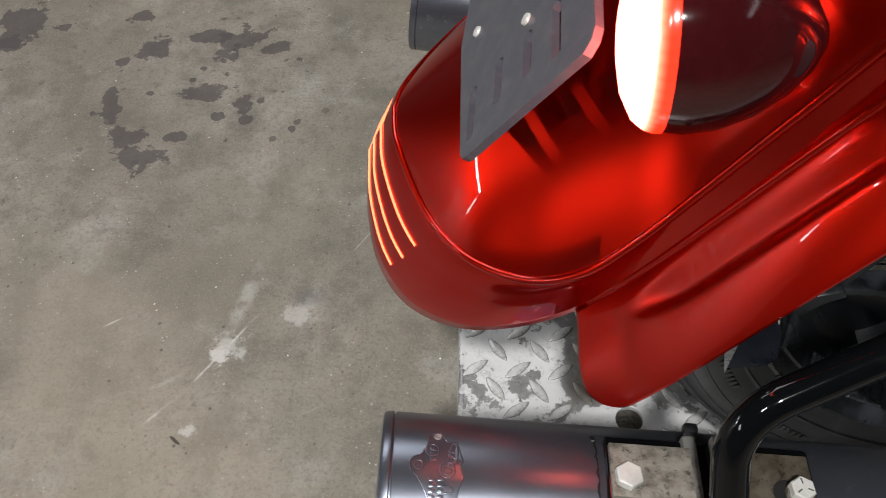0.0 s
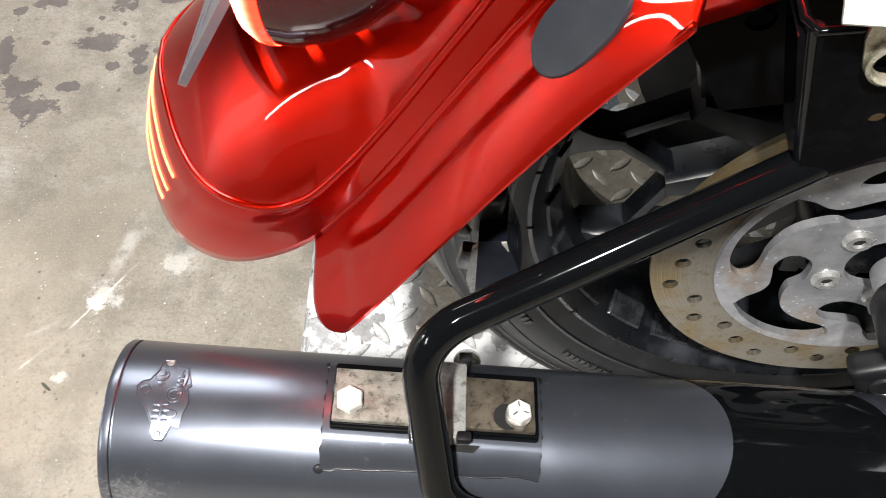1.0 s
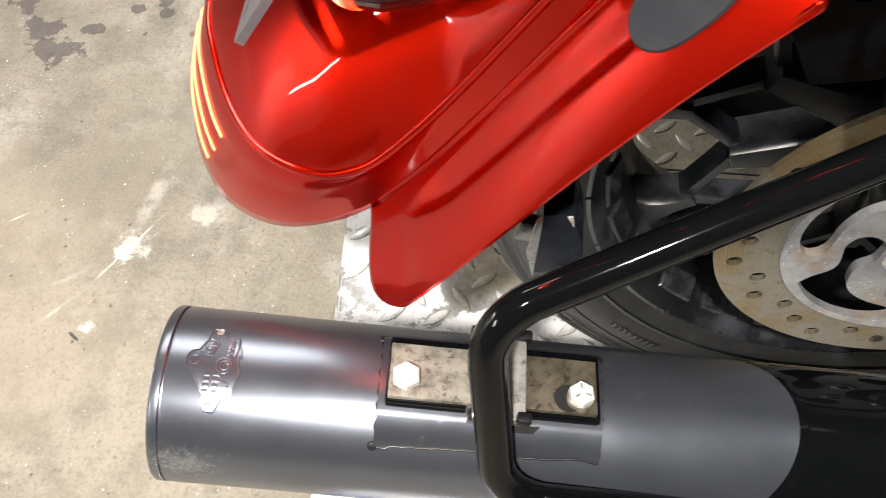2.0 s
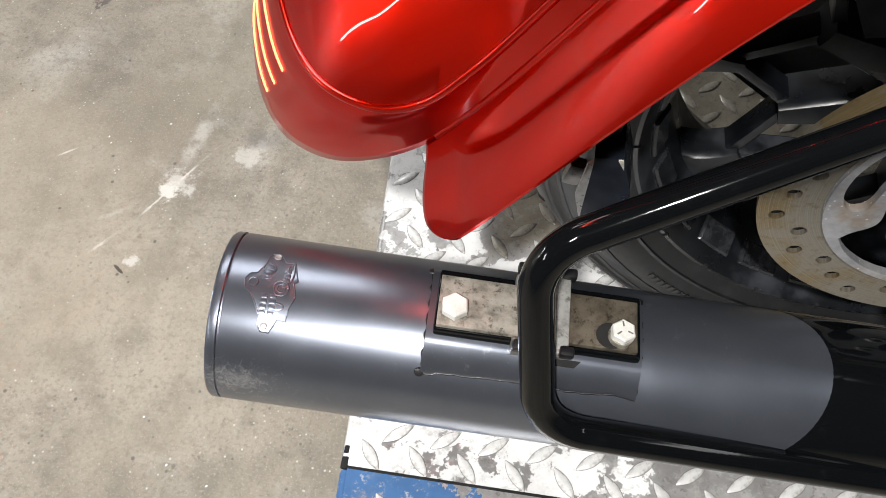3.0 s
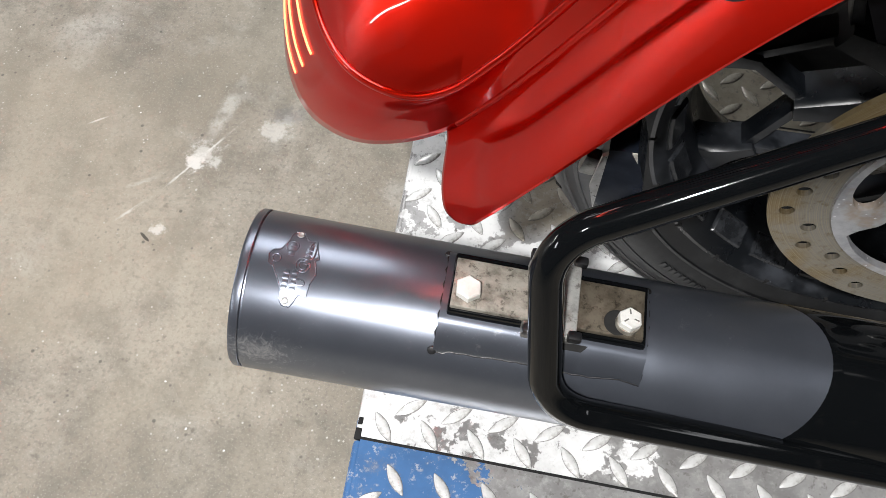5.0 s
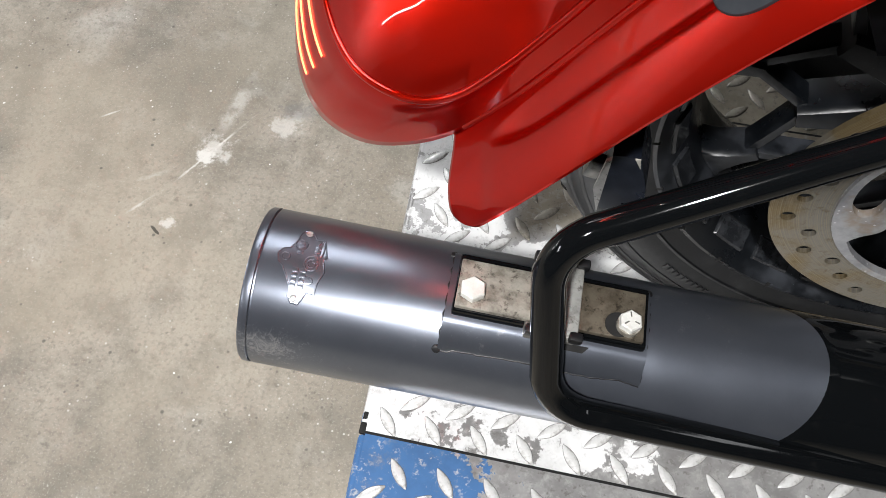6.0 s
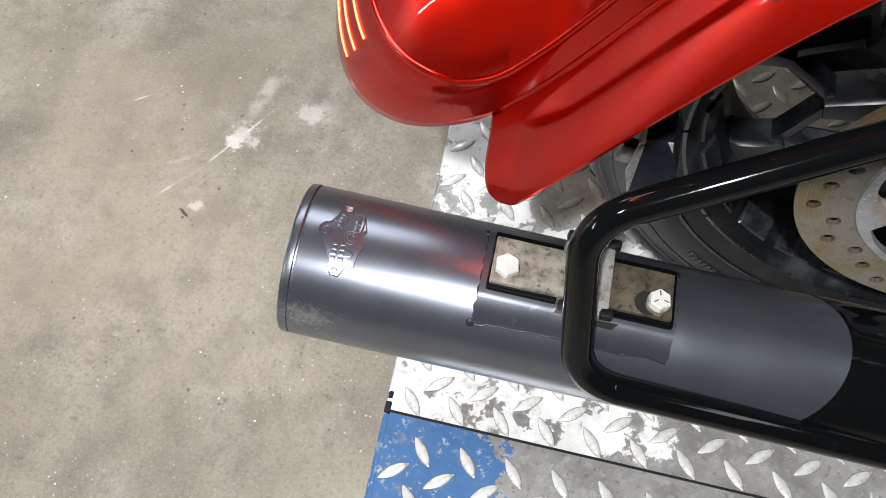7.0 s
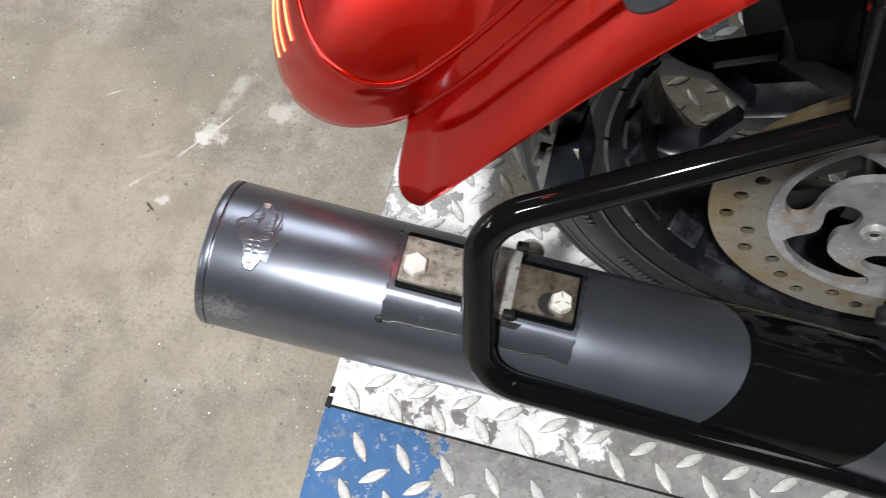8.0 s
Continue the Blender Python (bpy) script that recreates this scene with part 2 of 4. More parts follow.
def painted_deck(name, paint, bare_lo, bare_hi, corner=None, reach=(7.5, 11, 0), lift_bias=0.3, skirt_shade=False, brown=False):
    """Worn paint over rolled steel; the paint is left in ragged patches."""
    n = Nodes(name)
    wear = n.math("ADD", n.math("MULTIPLY", n.noise(24, 6, 0.66), 1.5), n.math("MULTIPLY", n.noise(9, 3), 0.7))
    wear = n.math("SUBTRACT", wear, 0.35)
    if corner:
        wear = n.math("SUBTRACT", wear, n.ramp(n.length(n.moved(corner, 20, reach)), 0.3, 1.3, lift_bias, -0.4))
    if skirt_shade:
        # the skirt's shadow on the deck, put in as bare brown steel
        inward = n.math("MINIMUM", n.math("SUBTRACT", n.axis(0), 0.09), n.math("SUBTRACT", n.math("SUBTRACT", n.axis(1), 0.20), n.math("MULTIPLY", n.axis(0), 0.35)))
        wear = n.math("ADD", wear, n.ramp(inward, -0.012, 0.03, -0.08, 0.5))
        # further forwards the paint is worn off
        wear = n.math("ADD", wear, n.ramp(n.axis(0), 0.2, 0.34, 0.0, 0.45))
    grime = n.noise(12, 5, 0.7)
    metal = n.mix(n.ramp(grime, 0.35, 0.7), (0.43, 0.425, 0.42), (0.25, 0.245, 0.24))
    if brown:
        metal = n.mix(n.ramp(grime, 0.35, 0.7), (0.40, 0.36, 0.29), (0.22, 0.195, 0.15))
    if skirt_shade:
        # brown tone inside the painted shadow
        metal = n.mix(n.ramp(inward, 0.0, 0.03, 0, 0.9), metal, n.mix(n.ramp(grime, 0.35, 0.7), (0.40, 0.35, 0.27), (0.22, 0.19, 0.145)))
    mask = n.ramp(wear, bare_lo, bare_hi)
    tone = n.mix(n.ramp(grime, 0.4, 0.75), paint, tuple(v * 0.72 for v in paint))
    tone = n.mix(n.ramp(n.noise(55, 6, 0.75), 0.5, 0.7, 0, 0.5), tone, (0.17, 0.16, 0.15))
    chips = n.math("MULTIPLY", n.ramp(n.noise(110, 5, 0.75), 0.54, 0.64), n.ramp(n.noise(18, 3), 0.4, 0.58))
    tone = n.mix(n.math("MULTIPLY", chips, 0.75), tone, (0.52, 0.52, 0.51))
    metal = n.mix(n.ramp(n.noise(90, 5, 0.75), 0.48, 0.7, 0, 0.45), metal, (0.44, 0.40, 0.33) if brown else (0.62, 0.615, 0.60))
    metal = n.mix(n.ramp(n.noise(140, 4, 0.7, n.moved((2.0, 1.0, 0))), 0.56, 0.68, 0, 0.7), metal, (0.17, 0.16, 0.15))
    n.set(Base_Color=n.mix(mask, tone, metal), Metallic=n.math("MULTIPLY", mask, 0.45), Roughness=n.ramp(mask, 0, 1, 0.5, 0.36))
    n.bump(n.math("ADD", n.math("MULTIPLY", mask, -1.0), n.math("MULTIPLY", n.noise(190, 3), 0.3)), 0.25, 0.0008)
    return n.mat


def glowing(name, colour, strength):
    n = Nodes(name)
    n.set(Base_Color=(*colour, 1), Emission_Color=(*colour, 1), Emission_Strength=strength, Roughness=0.2)
    return n.mat


def lit_lens():
    """A lens white-hot at its middle, red at its rim."""
    n = Nodes("lit_tail_lens")
    r = n.length(n.moved((0, 0, 0), 0, (0, 1, 1)))
    c = n.mix(n.ramp(r, 0.0385, 0.0412), (1.0, 0.11, 0.075), (1.0, 0.03, 0.01))
    n.set(Base_Color=(0.5, 0.02, 0.01, 1), Emission_Color=c, Emission_Strength=n.ramp(r, 0.0385, 0.0413, 38, 3), Roughness=0.15)
    return n.mat


def muffler_black():
    n = Nodes("satin_black_ceramic_coat")
    s = n.noise(18, 6, 0.7)
    scuff = n.math("MULTIPLY", n.ramp(n.noise(120, 6, 0.8), 0.56, 0.68), n.ramp(n.noise(9, 3), 0.5, 0.65))
    c = n.mix(n.ramp(s, 0.3, 0.75), (0.155, 0.171, 0.206), (0.18, 0.197, 0.234))
    # chalky rub marks low on the outlet end
    rub = n.math("ADD", n.length(n.moved((-0.018, -0.046, 0.546), -8, (1 / 0.028, 1 / 0.02, 1 / 0.014))), n.math("MULTIPLY", n.math("SUBTRACT", n.noise(110, 7, 0.85, distort=2.5), 0.5), 6.0))
    c = n.mix(n.ramp(rub, -0.2, 0.9, 0.4, 0), c, (0.7, 0.71, 0.75))
    n.set(Base_Color=n.mix(n.math("MULTIPLY", scuff, 0.4), c, (0.5, 0.5, 0.5)), Roughness=n.ramp(n.noise(30, 4), 0.3, 0.7, 0.275, 0.31), Metallic=0.84)
    n.bump(n.noise(500, 2), 0.04, 0.0003)
    return n.mat


def wall_paint(name, colour):
    n = Nodes(name)
    n.set(Base_Color=n.mix(n.ramp(n.noise(1.5, 5), 0.3, 0.7), colour, tuple(v * 0.85 for v in colour)), Roughness=0.8)
    n.bump(n.noise(60, 4), 0.1, 0.002)
    return n.mat


CONCRETE, RED, GLOSS, RUBBER = concrete(), red_paint(), black_gloss(), rubber()
SATIN = satin_black("satin_black_plastic", (0.007, 0.007, 0.008), (0.02, 0.02, 0.021), 0.36)
CAST = dusty_cast()
SHEET = satin_black("black_enamelled_sheet", (0.0015, 0.0015, 0.002), (0.004, 0.004, 0.005), 0.14)
SHEET.node_tree.nodes["Principled BSDF"].inputs["Specular IOR Level"].default_value = 0.03
PAD = satin_black("charcoal_rubber_pad", (0.018, 0.021, 0.026), (0.027, 0.03, 0.036), 0.45)
PLATE_GREY = satin_black("grey_powder_coat", (0.12, 0.125, 0.15), (0.17, 0.172, 0.195), 0.36, 0.3)
MUFFLER = muffler_black()
ROTOR, CARRIER = rotor(), cast_grey()
ZINC = steel("zinc_plated_steel", (0.80, 0.80, 0.76), (0.62, 0.61, 0.57), 0.45, 0.25, 60)
CREAM = steel("cream_painted_steel", (0.50, 0.48, 0.38), (0.24, 0.22, 0.16), 0.3, 0.6, 90, (0.08, 0.07, 0.045))
BLOCK = satin_black("dusty_black_casting", (0.010, 0.011, 0.013), (0.04, 0.043, 0.048), 0.2)
BOOT = satin_black("grey_worn_rubber", (0.02, 0.02, 0.021), (0.05, 0.05, 0.051), 0.34)
PALE = steel("pale_painted_flange", (0.52, 0.51, 0.46), (0.33, 0.32, 0.28), 0.35, 0.1, 60)
RUSTY = steel("grimy_steel_plate", (0.33, 0.31, 0.265), (0.12, 0.108, 0.088), 0.5, 0.2, 75, (0.022, 0.016, 0.01))
STUD = steel("grimy_zinc_stud", (0.50, 0.50, 0.49), (0.33, 0.325, 0.31), 0.32, 0.6, 90)
CLAMP = steel("dull_clamp_steel", (0.26, 0.255, 0.24), (0.15, 0.145, 0.13), 0.4, 0.5, 70, (0.08, 0.07, 0.055))
WORN_BAR = steel("pale_worn_steel", (0.42, 0.42, 0.40), (0.22, 0.22, 0.205), 0.42, 0.35, 70, (0.10, 0.095, 0.08))
RUSTIER = steel("oily_rusted_steel_plate", (0.14, 0.12, 0.09), (0.055, 0.044, 0.031), 0.38, 0.35, 75, (0.013, 0.009, 0.005))
WHITE_DECK = painted_deck("worn_white_deck_paint", (0.72, 0.72, 0.715), 0.735, 0.755, None, skirt_shade=True)
BLUE_DECK = painted_deck("worn_blue_deck_paint", (0.04, 0.13, 0.31), 0.72, 0.75, (0.03, -0.05, 0))
FAR_DECK = painted_deck("worn_grey_blue_deck_paint", (0.10, 0.13, 0.15), 0.60, 0.64, (0.24, 0.60, 0), brown=True)
BARE = steel("bare_tread_steel", (0.70, 0.70, 0.69), (0.48, 0.475, 0.46), 0.36, 0.3, 55, (0.32, 0.31, 0.29))
# lozenges in the skirt's shadow, with the shade put into their colour
SHADE_TREAD = steel("shade_brown_tread", (0.44, 0.41, 0.35), (0.30, 0.275, 0.23), 0.36, 0.35, 55, (0.2, 0.18, 0.145))
WHITE_TREAD = steel("white_painted_tread", (0.70, 0.70, 0.69), (0.46, 0.455, 0.44), 0.4, 0.2, 50, (0.34, 0.33, 0.31))
TREAD_FOOT = satin_black("dark_tread_foot", (0.14, 0.135, 0.13), (0.3, 0.29, 0.28), 0.7)
SOOT = satin_black("sooty_moulded_plastic", (0.006, 0.008, 0.013), (0.02, 0.024, 0.034), 0.26)
SOOT.node_tree.nodes["Principled BSDF"].inputs["Specular IOR Level"].default_value = 0.35
# black for gaps, grooves and sockets, their shade put into the colour
DARK_GAP = satin_black("gap_black", (0.004, 0.004, 0.004), (0.01, 0.0095, 0.009), 0.8)
LENS = lit_lens()
LED = glowing("lit_amber_led", (1.0, 0.22, 0.09), 3.8)
SMOKED = satin_black("smoked_gloss_housing", (0.035, 0.004, 0.005), (0.05, 0.006, 0.007), 0.08)
SHUTTER = wall_paint("pale_shutter_paint", (0.66, 0.66, 0.64))
WALL = wall_paint("pale_workshop_wall", (0.34, 0.34, 0.33))
DIM_WALL = wall_paint("unseen_dark_wall", (0.07, 0.07, 0.075))
ROOF = wall_paint("dark_grey_workshop_ceiling", (0.10, 0.10, 0.10))


# ---- mesh helpers ----
def part(name, bm, material, parent=None, label="", smooth=True):
    """Links a bmesh as one mesh object under a thing or a part."""
    mesh = bpy.data.meshes.new(name)
    bmesh.ops.recalc_face_normals(bm, faces=bm.faces)
    for f in bm.faces:
        f.smooth = smooth
    bm.to_mesh(mesh)
    bm.free()
    mesh.materials.append(material)
    if smooth:
        mesh.set_sharp_from_angle(angle=radians(38))
    # a thing, its parts and their pieces: no level below that
    while parent and parent.parent and parent.parent.parent:
        parent = parent.parent
    ob = new(name, mesh)
    ob.parent = parent
    return tagged(ob, label)


def thicken(ob, depth, offset=-1.0):
    mod = ob.modifiers.new("thickness", "SOLIDIFY")
    mod.thickness, mod.offset = depth, offset
    return ob


def grid(rows, closed_u=False, closed_v=False):
    """A sheet through rows of points."""
    bm = bmesh.new()
    vs = [[bm.verts.new(p) for p in row] for row in rows]
    nu, nv = len(vs), len(vs[0])
    for i in range(nu if closed_u else nu - 1):
        for j in range(nv if closed_v else nv - 1):
            q = [vs[i][j], vs[(i + 1) % nu][j], vs[(i + 1) % nu][(j + 1) % nv], vs[i][(j + 1) % nv]]
            bm.faces.new(q)
    return bm


def weld(bm, d=0.0002):
    bmesh.ops.remove_doubles(bm, verts=bm.verts, dist=d)
    return bm


def box(size, at=(0, 0, 0), bevel=0.0, m=None, seg=2):
    bm = bmesh.new()
    bmesh.ops.create_cube(bm, size=1)
    bmesh.ops.scale(bm, vec=size, verts=bm.verts)
    if bevel:
        bmesh.ops.bevel(bm, geom=bm.edges[:], offset=bevel, segments=seg, affect="EDGES", profile=0.6)
    bmesh.ops.transform(bm, matrix=(m or Matrix()) if m else Matrix.Translation(at), verts=bm.verts)
    return bm


def joined(*bms):
    out = bmesh.new()
    for b in bms:
        me = bpy.data.meshes.new("tmp")
        b.to_mesh(me)
        b.free()
        out.from_mesh(me)
        bpy.data.meshes.remove(me)
    return out


def frame_of(d, up=(0, 0, 1)):
    """Two unit vectors across the direction d."""
    d = Vector(d).normalized()
    a = d.cross(Vector(up))
    a = a.normalized() if a.length > 1e-4 else Vector((1, 0, 0))
    return a, a.cross(d).normalized()


def sweep(points, radius, sides=14, caps=True):
    """A round bar along points; radius may be a list."""
    pts = [Vector(p) for p in points]
    rows, a = [], None
    for i, p in enumerate(pts):
        d = (pts[min(i + 1, len(pts) - 1)] - pts[max(i - 1, 0)]).normalized()
        if a is None:
            a = frame_of(d)[0]
        a = (a - d * a.dot(d)).normalized()
        b = d.cross(a)
        r = radius[i] if isinstance(radius, (list, tuple)) else radius
        rows.append([p + r * (math.cos(2 * math.pi * k / sides) * a + math.sin(2 * math.pi * k / sides) * b) for k in range(sides)])
    bm = grid(rows, closed_v=True)
    if caps:
        bm.verts.ensure_lookup_table()
        n = len(bm.verts)
        bm.faces.new([bm.verts[k] for k in range(sides)])
        bm.faces.new([bm.verts[n - sides + k] for k in range(sides)])
    return bm


def lathe(profile, at, axis, sides=64, closed=False, start=0.0, turn=360.0):
    """Spins (distance along the axis, radius) pairs about an axis."""
    axis = Vector(axis).normalized()
    a, b = frame_of(axis)
    full = turn >= 360
    rows = []
    for k in range(sides if full else sides + 1):
        g = radians(start + turn * k / sides)
        rows.append([Vector(at) + axis * s + r * (math.cos(g) * a + math.sin(g) * b) for s, r in profile])
    return weld(grid(rows, closed_u=full, closed_v=closed), 0.00005)


def smooth_path(points, n=12):
    """Catmull-Rom through the points."""
    P = [Vector(p) for p in points]
    P = [2 * P[0] - P[1]] + P + [2 * P[-1] - P[-2]]
    out = []
    for i in range(1, len(P) - 2):
        for k in range(n):
            s = k / n
            out.append(0.5 * (2 * P[i] + (P[i + 1] - P[i - 1]) * s + (2 * P[i - 1] - 5 * P[i] + 4 * P[i + 1] - P[i + 2]) * s * s + (3 * P[i] - P[i - 1] - 3 * P[i + 1] + P[i + 2]) * s ** 3))
    return out + [P[-2]]


def along(path, n):
    """n points evenly spaced along a path."""
    acc = [0.0]
    for p, q in zip(path, path[1:]):
        acc.append(acc[-1] + (q - p).length)
    out, j = [], 0
    for k in range(n):
        s = acc[-1] * k / (n - 1)
        while j < len(path) - 2 and acc[j + 1] < s:
            j += 1
        f = (s - acc[j]) / max(acc[j + 1] - acc[j], 1e-9)
        out.append(path[j].lerp(path[j + 1], f))
    return out


def rounded(points, radius, n=7):
    """A bent bar's centre line: straight runs with round corners."""
    P = [Vector(p) for p in points]
    out = [P[0]]
    for a, p, b in zip(P, P[1:], P[2:]):
        u, v = (a - p).normalized(), (b - p).normalized()
        half = u.angle(v) / 2
        back = min(radius / math.tan(half), (a - p).length * 0.49, (b - p).length * 0.49)
        s, e = p + u * back, p + v * back
        for k in range(n + 1):
            f = k / n
            out.append((1 - f) ** 2 * s + 2 * f * (1 - f) * (p * 0.82 + (s + e) * 0.09) + f * f * e)
    return out + [P[-1]]


def circle(cx, cy, r, n=24, start=0.0):
    return [(cx + r * math.cos(start + 2 * math.pi * k / n), cy + r * math.sin(start + 2 * math.pi * k / n)) for k in range(n)]


def slab(outer, holes, thick, m):
    """A flat plate with holes, outline in its own x and y, thick along its z, at the pose m."""
    bm = bmesh.new()
    edges = []
    for loop in [outer, *holes]:
        vs = [bm.verts.new((x, y, 0)) for x, y in loop]
        edges += [bm.edges.new((vs[k], vs[(k + 1) % len(vs)])) for k in range(len(vs))]
    bmesh.ops.triangle_fill(bm, use_beauty=True, edges=edges)
    top = bmesh.ops.extrude_face_region(bm, geom=bm.faces[:])
    bmesh.ops.translate(bm, vec=(0, 0, thick), verts=[v for v in top["geom"] if isinstance(v, bmesh.types.BMVert)])
    bmesh.ops.recalc_face_normals(bm, faces=bm.faces)
    bmesh.ops.transform(bm, matrix=m, verts=bm.verts)
    return bm


def hex_bolt(name, at, axis, flats, height, parent, material=None, washer=True, label=""):
    a, b = frame_of(axis)
    d, c = Vector(axis).normalized(), Vector(at)
    r = flats / math.sqrt(3)
    rows = []
    for s, k in ((0, 1.0), (height * 0.82, 1.0), (height, 0.88), (height, 0.0)):
        rows.append([c + d * s + r * k * (math.cos(math.pi * i / 3 + 0.3) * a + math.sin(math.pi * i / 3 + 0.3) * b) for i in range(6)])
    bm = weld(grid(rows, closed_v=True), 0.00002)
    ob = part(name, bm, material or ZINC, parent, label, smooth=False)
    return ob


# ---- the room ----
floor_bm = grid([[Vector((-11 + 18 * i / 8, -6 + 14 * j / 8, 0)) for j in range(9)] for i in range(9)])
floor = part("floor", joined(floor_bm, box((18, 14, 0.1), (-2, 1, -0.054))), CONCRETE, None, "worn grey concrete workshop floor with dark oil stains", smooth=False)
tagged(floor, category="floor", kind="structure")
# unseen walls close the room; the south one is dark to dull reflections
for name, size, at in (("wall_north", (18, 0.2, 4.4), (-2, 8.0, 2.2)), ("wall_south", (18, 0.2, 4.4), (-2, -6.0, 2.2)), ("wall_east", (0.2, 14, 4.4), (7.0, 1, 2.2)), ("wall_west", (0.2, 14, 4.4), (-10.3, 1, 2.2))):
    tagged(part(name, box(size, at), DIM_WALL if name == "wall_south" else WALL, None, "plain painted workshop wall, unseen", smooth=False), category="wall", kind="structure")
slat = []
for k in range(19):
    # each slat bulges outwards and meets the next in a groove
    for f, out in ((0.0, 0.0), (0.1, 0.016), (0.3, 0.034), (0.55, 0.042), (0.8, 0.034), (0.95, 0.016)):
        slat.append([(-10.16 + out, -3.0, 0.13 * (k + f)), (-10.16 + out, 0.75, 0.13 * (k + f))])
shutter = part("shutter_door", grid([[Vector(p) for p in r] for r in slat]), SHUTTER, None, "pale steel roller shutter door", smooth=False)
thicken(shutter, 0.02)
tagged(shutter, category="shutter", kind="structure")
# unseen ceiling, kept dark so that gloss parts reflect little
tagged(part("ceiling", box((18.2, 14.2, 0.1), (-2, 1, 4.46)), ROOF, None, "plain grey workshop ceiling, unseen", smooth=False), category="ceiling", kind="structure")

# ---- the motorcycle lift ----
DECK = 0.213
lift = tagged(new("motorcycle_lift"), "low motorcycle lift with worn painted tread-plate deck", "lift")
SKEW = math.tan(radians(3.2))


def deck_panel(name, x1, y0, y1, material, holes=(), label=""):
    outer = [(-SKEW * y0, y0), (x1, y0), (x1, y1), (-SKEW * y1, y1)]
    return part(name, slab(outer, holes, 0.006, Matrix.Translation((0, 0, DECK - 0.006))), material, lift, label, smooth=False)


HOLE = (0.161, 0.232)
deck_panel("deck", 2.3, 0.0015, 0.4475, WHITE_DECK, [circle(*HOLE, 0.0145, 28)], "white-painted tread plate worn to bare steel")
deck_panel("side_panel", 2.3, -0.24, -0.0015, BLUE_DECK, (), "blue-painted tread plate worn to bare steel")
deck_panel("side_panel", 2.3, 0.4505, 0.69, FAR_DECK, (), "worn tread plate with traces of grey-blue paint")
part("seam", joined(box((2.3, 0.0028, 0.01), (1.148, 0.0, DECK - 0.0052)), box((2.3, 0.0028, 0.01), (1.148, 0.449, DECK - 0.0052))), DARK_GAP, lift)
part("hole_sleeve", lathe([(-0.05, 0.0155), (-0.006, 0.0155), (-0.006, 0.0146), (-0.05, 0.0146)], (*HOLE, DECK), (0, 0, 1), 28, True), RUSTY, lift)
for y0, y1 in ((-0.24, -0.0035), (0.0035, 0.4465), (0.4515, 0.69)):
    lip = [Vector((-SKEW * y0 - 0.004, y0, 0)), Vector((-SKEW * y1 - 0.004, y1, 0))]
    bm = sweep([(p.x + 0.002, p.y, DECK - 0.0048) for p in lip], 0.0045, 12)
    part("rolled_edge", bm, BLUE_DECK if y0 != 0.0035 else WHITE_DECK, lift)
    bm = slab([(-0.002, 0), (0.002, 0), (0.002, y1 - y0), (-0.002, y1 - y0)], (), 0.05, Matrix.Translation((-SKEW * y0 - 0.006, y0, DECK - 0.06)) @ pose(0, 0, 0, 0, 0, math.degrees(math.atan(SKEW))))
    part("end_skirt", bm, BLUE_DECK, lift, smooth=False)
part("seam_end", joined(box((0.007, 0.012, 0.006), (-0.0035, 0.004, DECK - 0.0025), 0.0015), box((0.005, 0.008, 0.005), (-0.004, 0.017, DECK - 0.002), 0.0015)), DARK_GAP, lift)
part("frame", joined(box((2.1, 0.06, 0.1), (1.2, 0.1, DECK - 0.056)), box((2.1, 0.06, 0.1), (1.2, 0.41, DECK - 0.056)), box((1.6, 0.6, 0.05), (1.2, 0.257, 0.025)), box((0.3, 0.4, 0.11), (0.8, 0.257, 0.1)), box((0.3, 0.4, 0.11), (1.6, 0.257, 0.1))), SATIN, lift, smooth=False)


def lozenge_ring(k, grow, z, n=20):
    """One level of a lozenge: pointed ends, swollen middle."""
    out = []
    for s in range(n):
        g = 2 * math.pi * s / n
        x = math.cos(g)
        out.append(Vector(((0.0168 * k + grow) * x, (0.0054 * k + grow) * math.sin(g) * (1 - 0.5 * x * x), z)))
    return out


def tread_mesh():
    """One raised lozenge of the tread plate, with a darker ring round its foot."""
    bm = grid([lozenge_ring(1, 0.0005, 0.0003), lozenge_ring(1, 0.0, 0.0004), lozenge_ring(0.93, 0, 0.0015), lozenge_ring(0.84, 0, 0.0018)], closed_v=True)
    bm.verts.ensure_lookup_table()
    bm.faces.new([bm.verts[60 + k] for k in range(20)])
    bm.faces.ensure_lookup_table()
    for k in range(20):
        bm.faces[k].material_index = 1
    return bm


# ---- the motorcycle ----
YC = 0.257
bike = tagged(new("motorcycle"), "red touring motorcycle with saddlebags removed standing on a lift", "motorcycle")


def mirror(p):
    return Vector((p[0], 2 * YC - p[1], p[2]))


# rear fender: a stretched tail with a crown, a rear wall and a flared side skirt
RIDGE = smooth_path([(-0.052, YC, 0.628), (-0.046, 0.225, 0.626), (-0.022, 0.17, 0.621), (0.008, 0.130, 0.624), (0.046, 0.108, 0.632), (0.08, 0.101, 0.650), (0.108, 0.104, 0.678),
                     (0.136, 0.110, 0.712), (0.178, 0.113, 0.775), (0.23, 0.114, 0.852), (0.32, 0.115, 0.94), (0.46, 0.118, 1.0)])
LOWER = smooth_path([(-0.079, YC, 0.568), (-0.074, 0.215, 0.557), (-0.063, 0.181, 0.540), (-0.040, 0.151, 0.534), (-0.005, 0.128, 0.543), (0.033, 0.113, 0.566), (0.078, 0.1045, 0.604),
                     (0.127, 0.102, 0.668), (0.183, 0.100, 0.742), (0.235, 0.100, 0.768), (0.316, 0.101, 0.804), (0.46, 0.106, 0.89)])
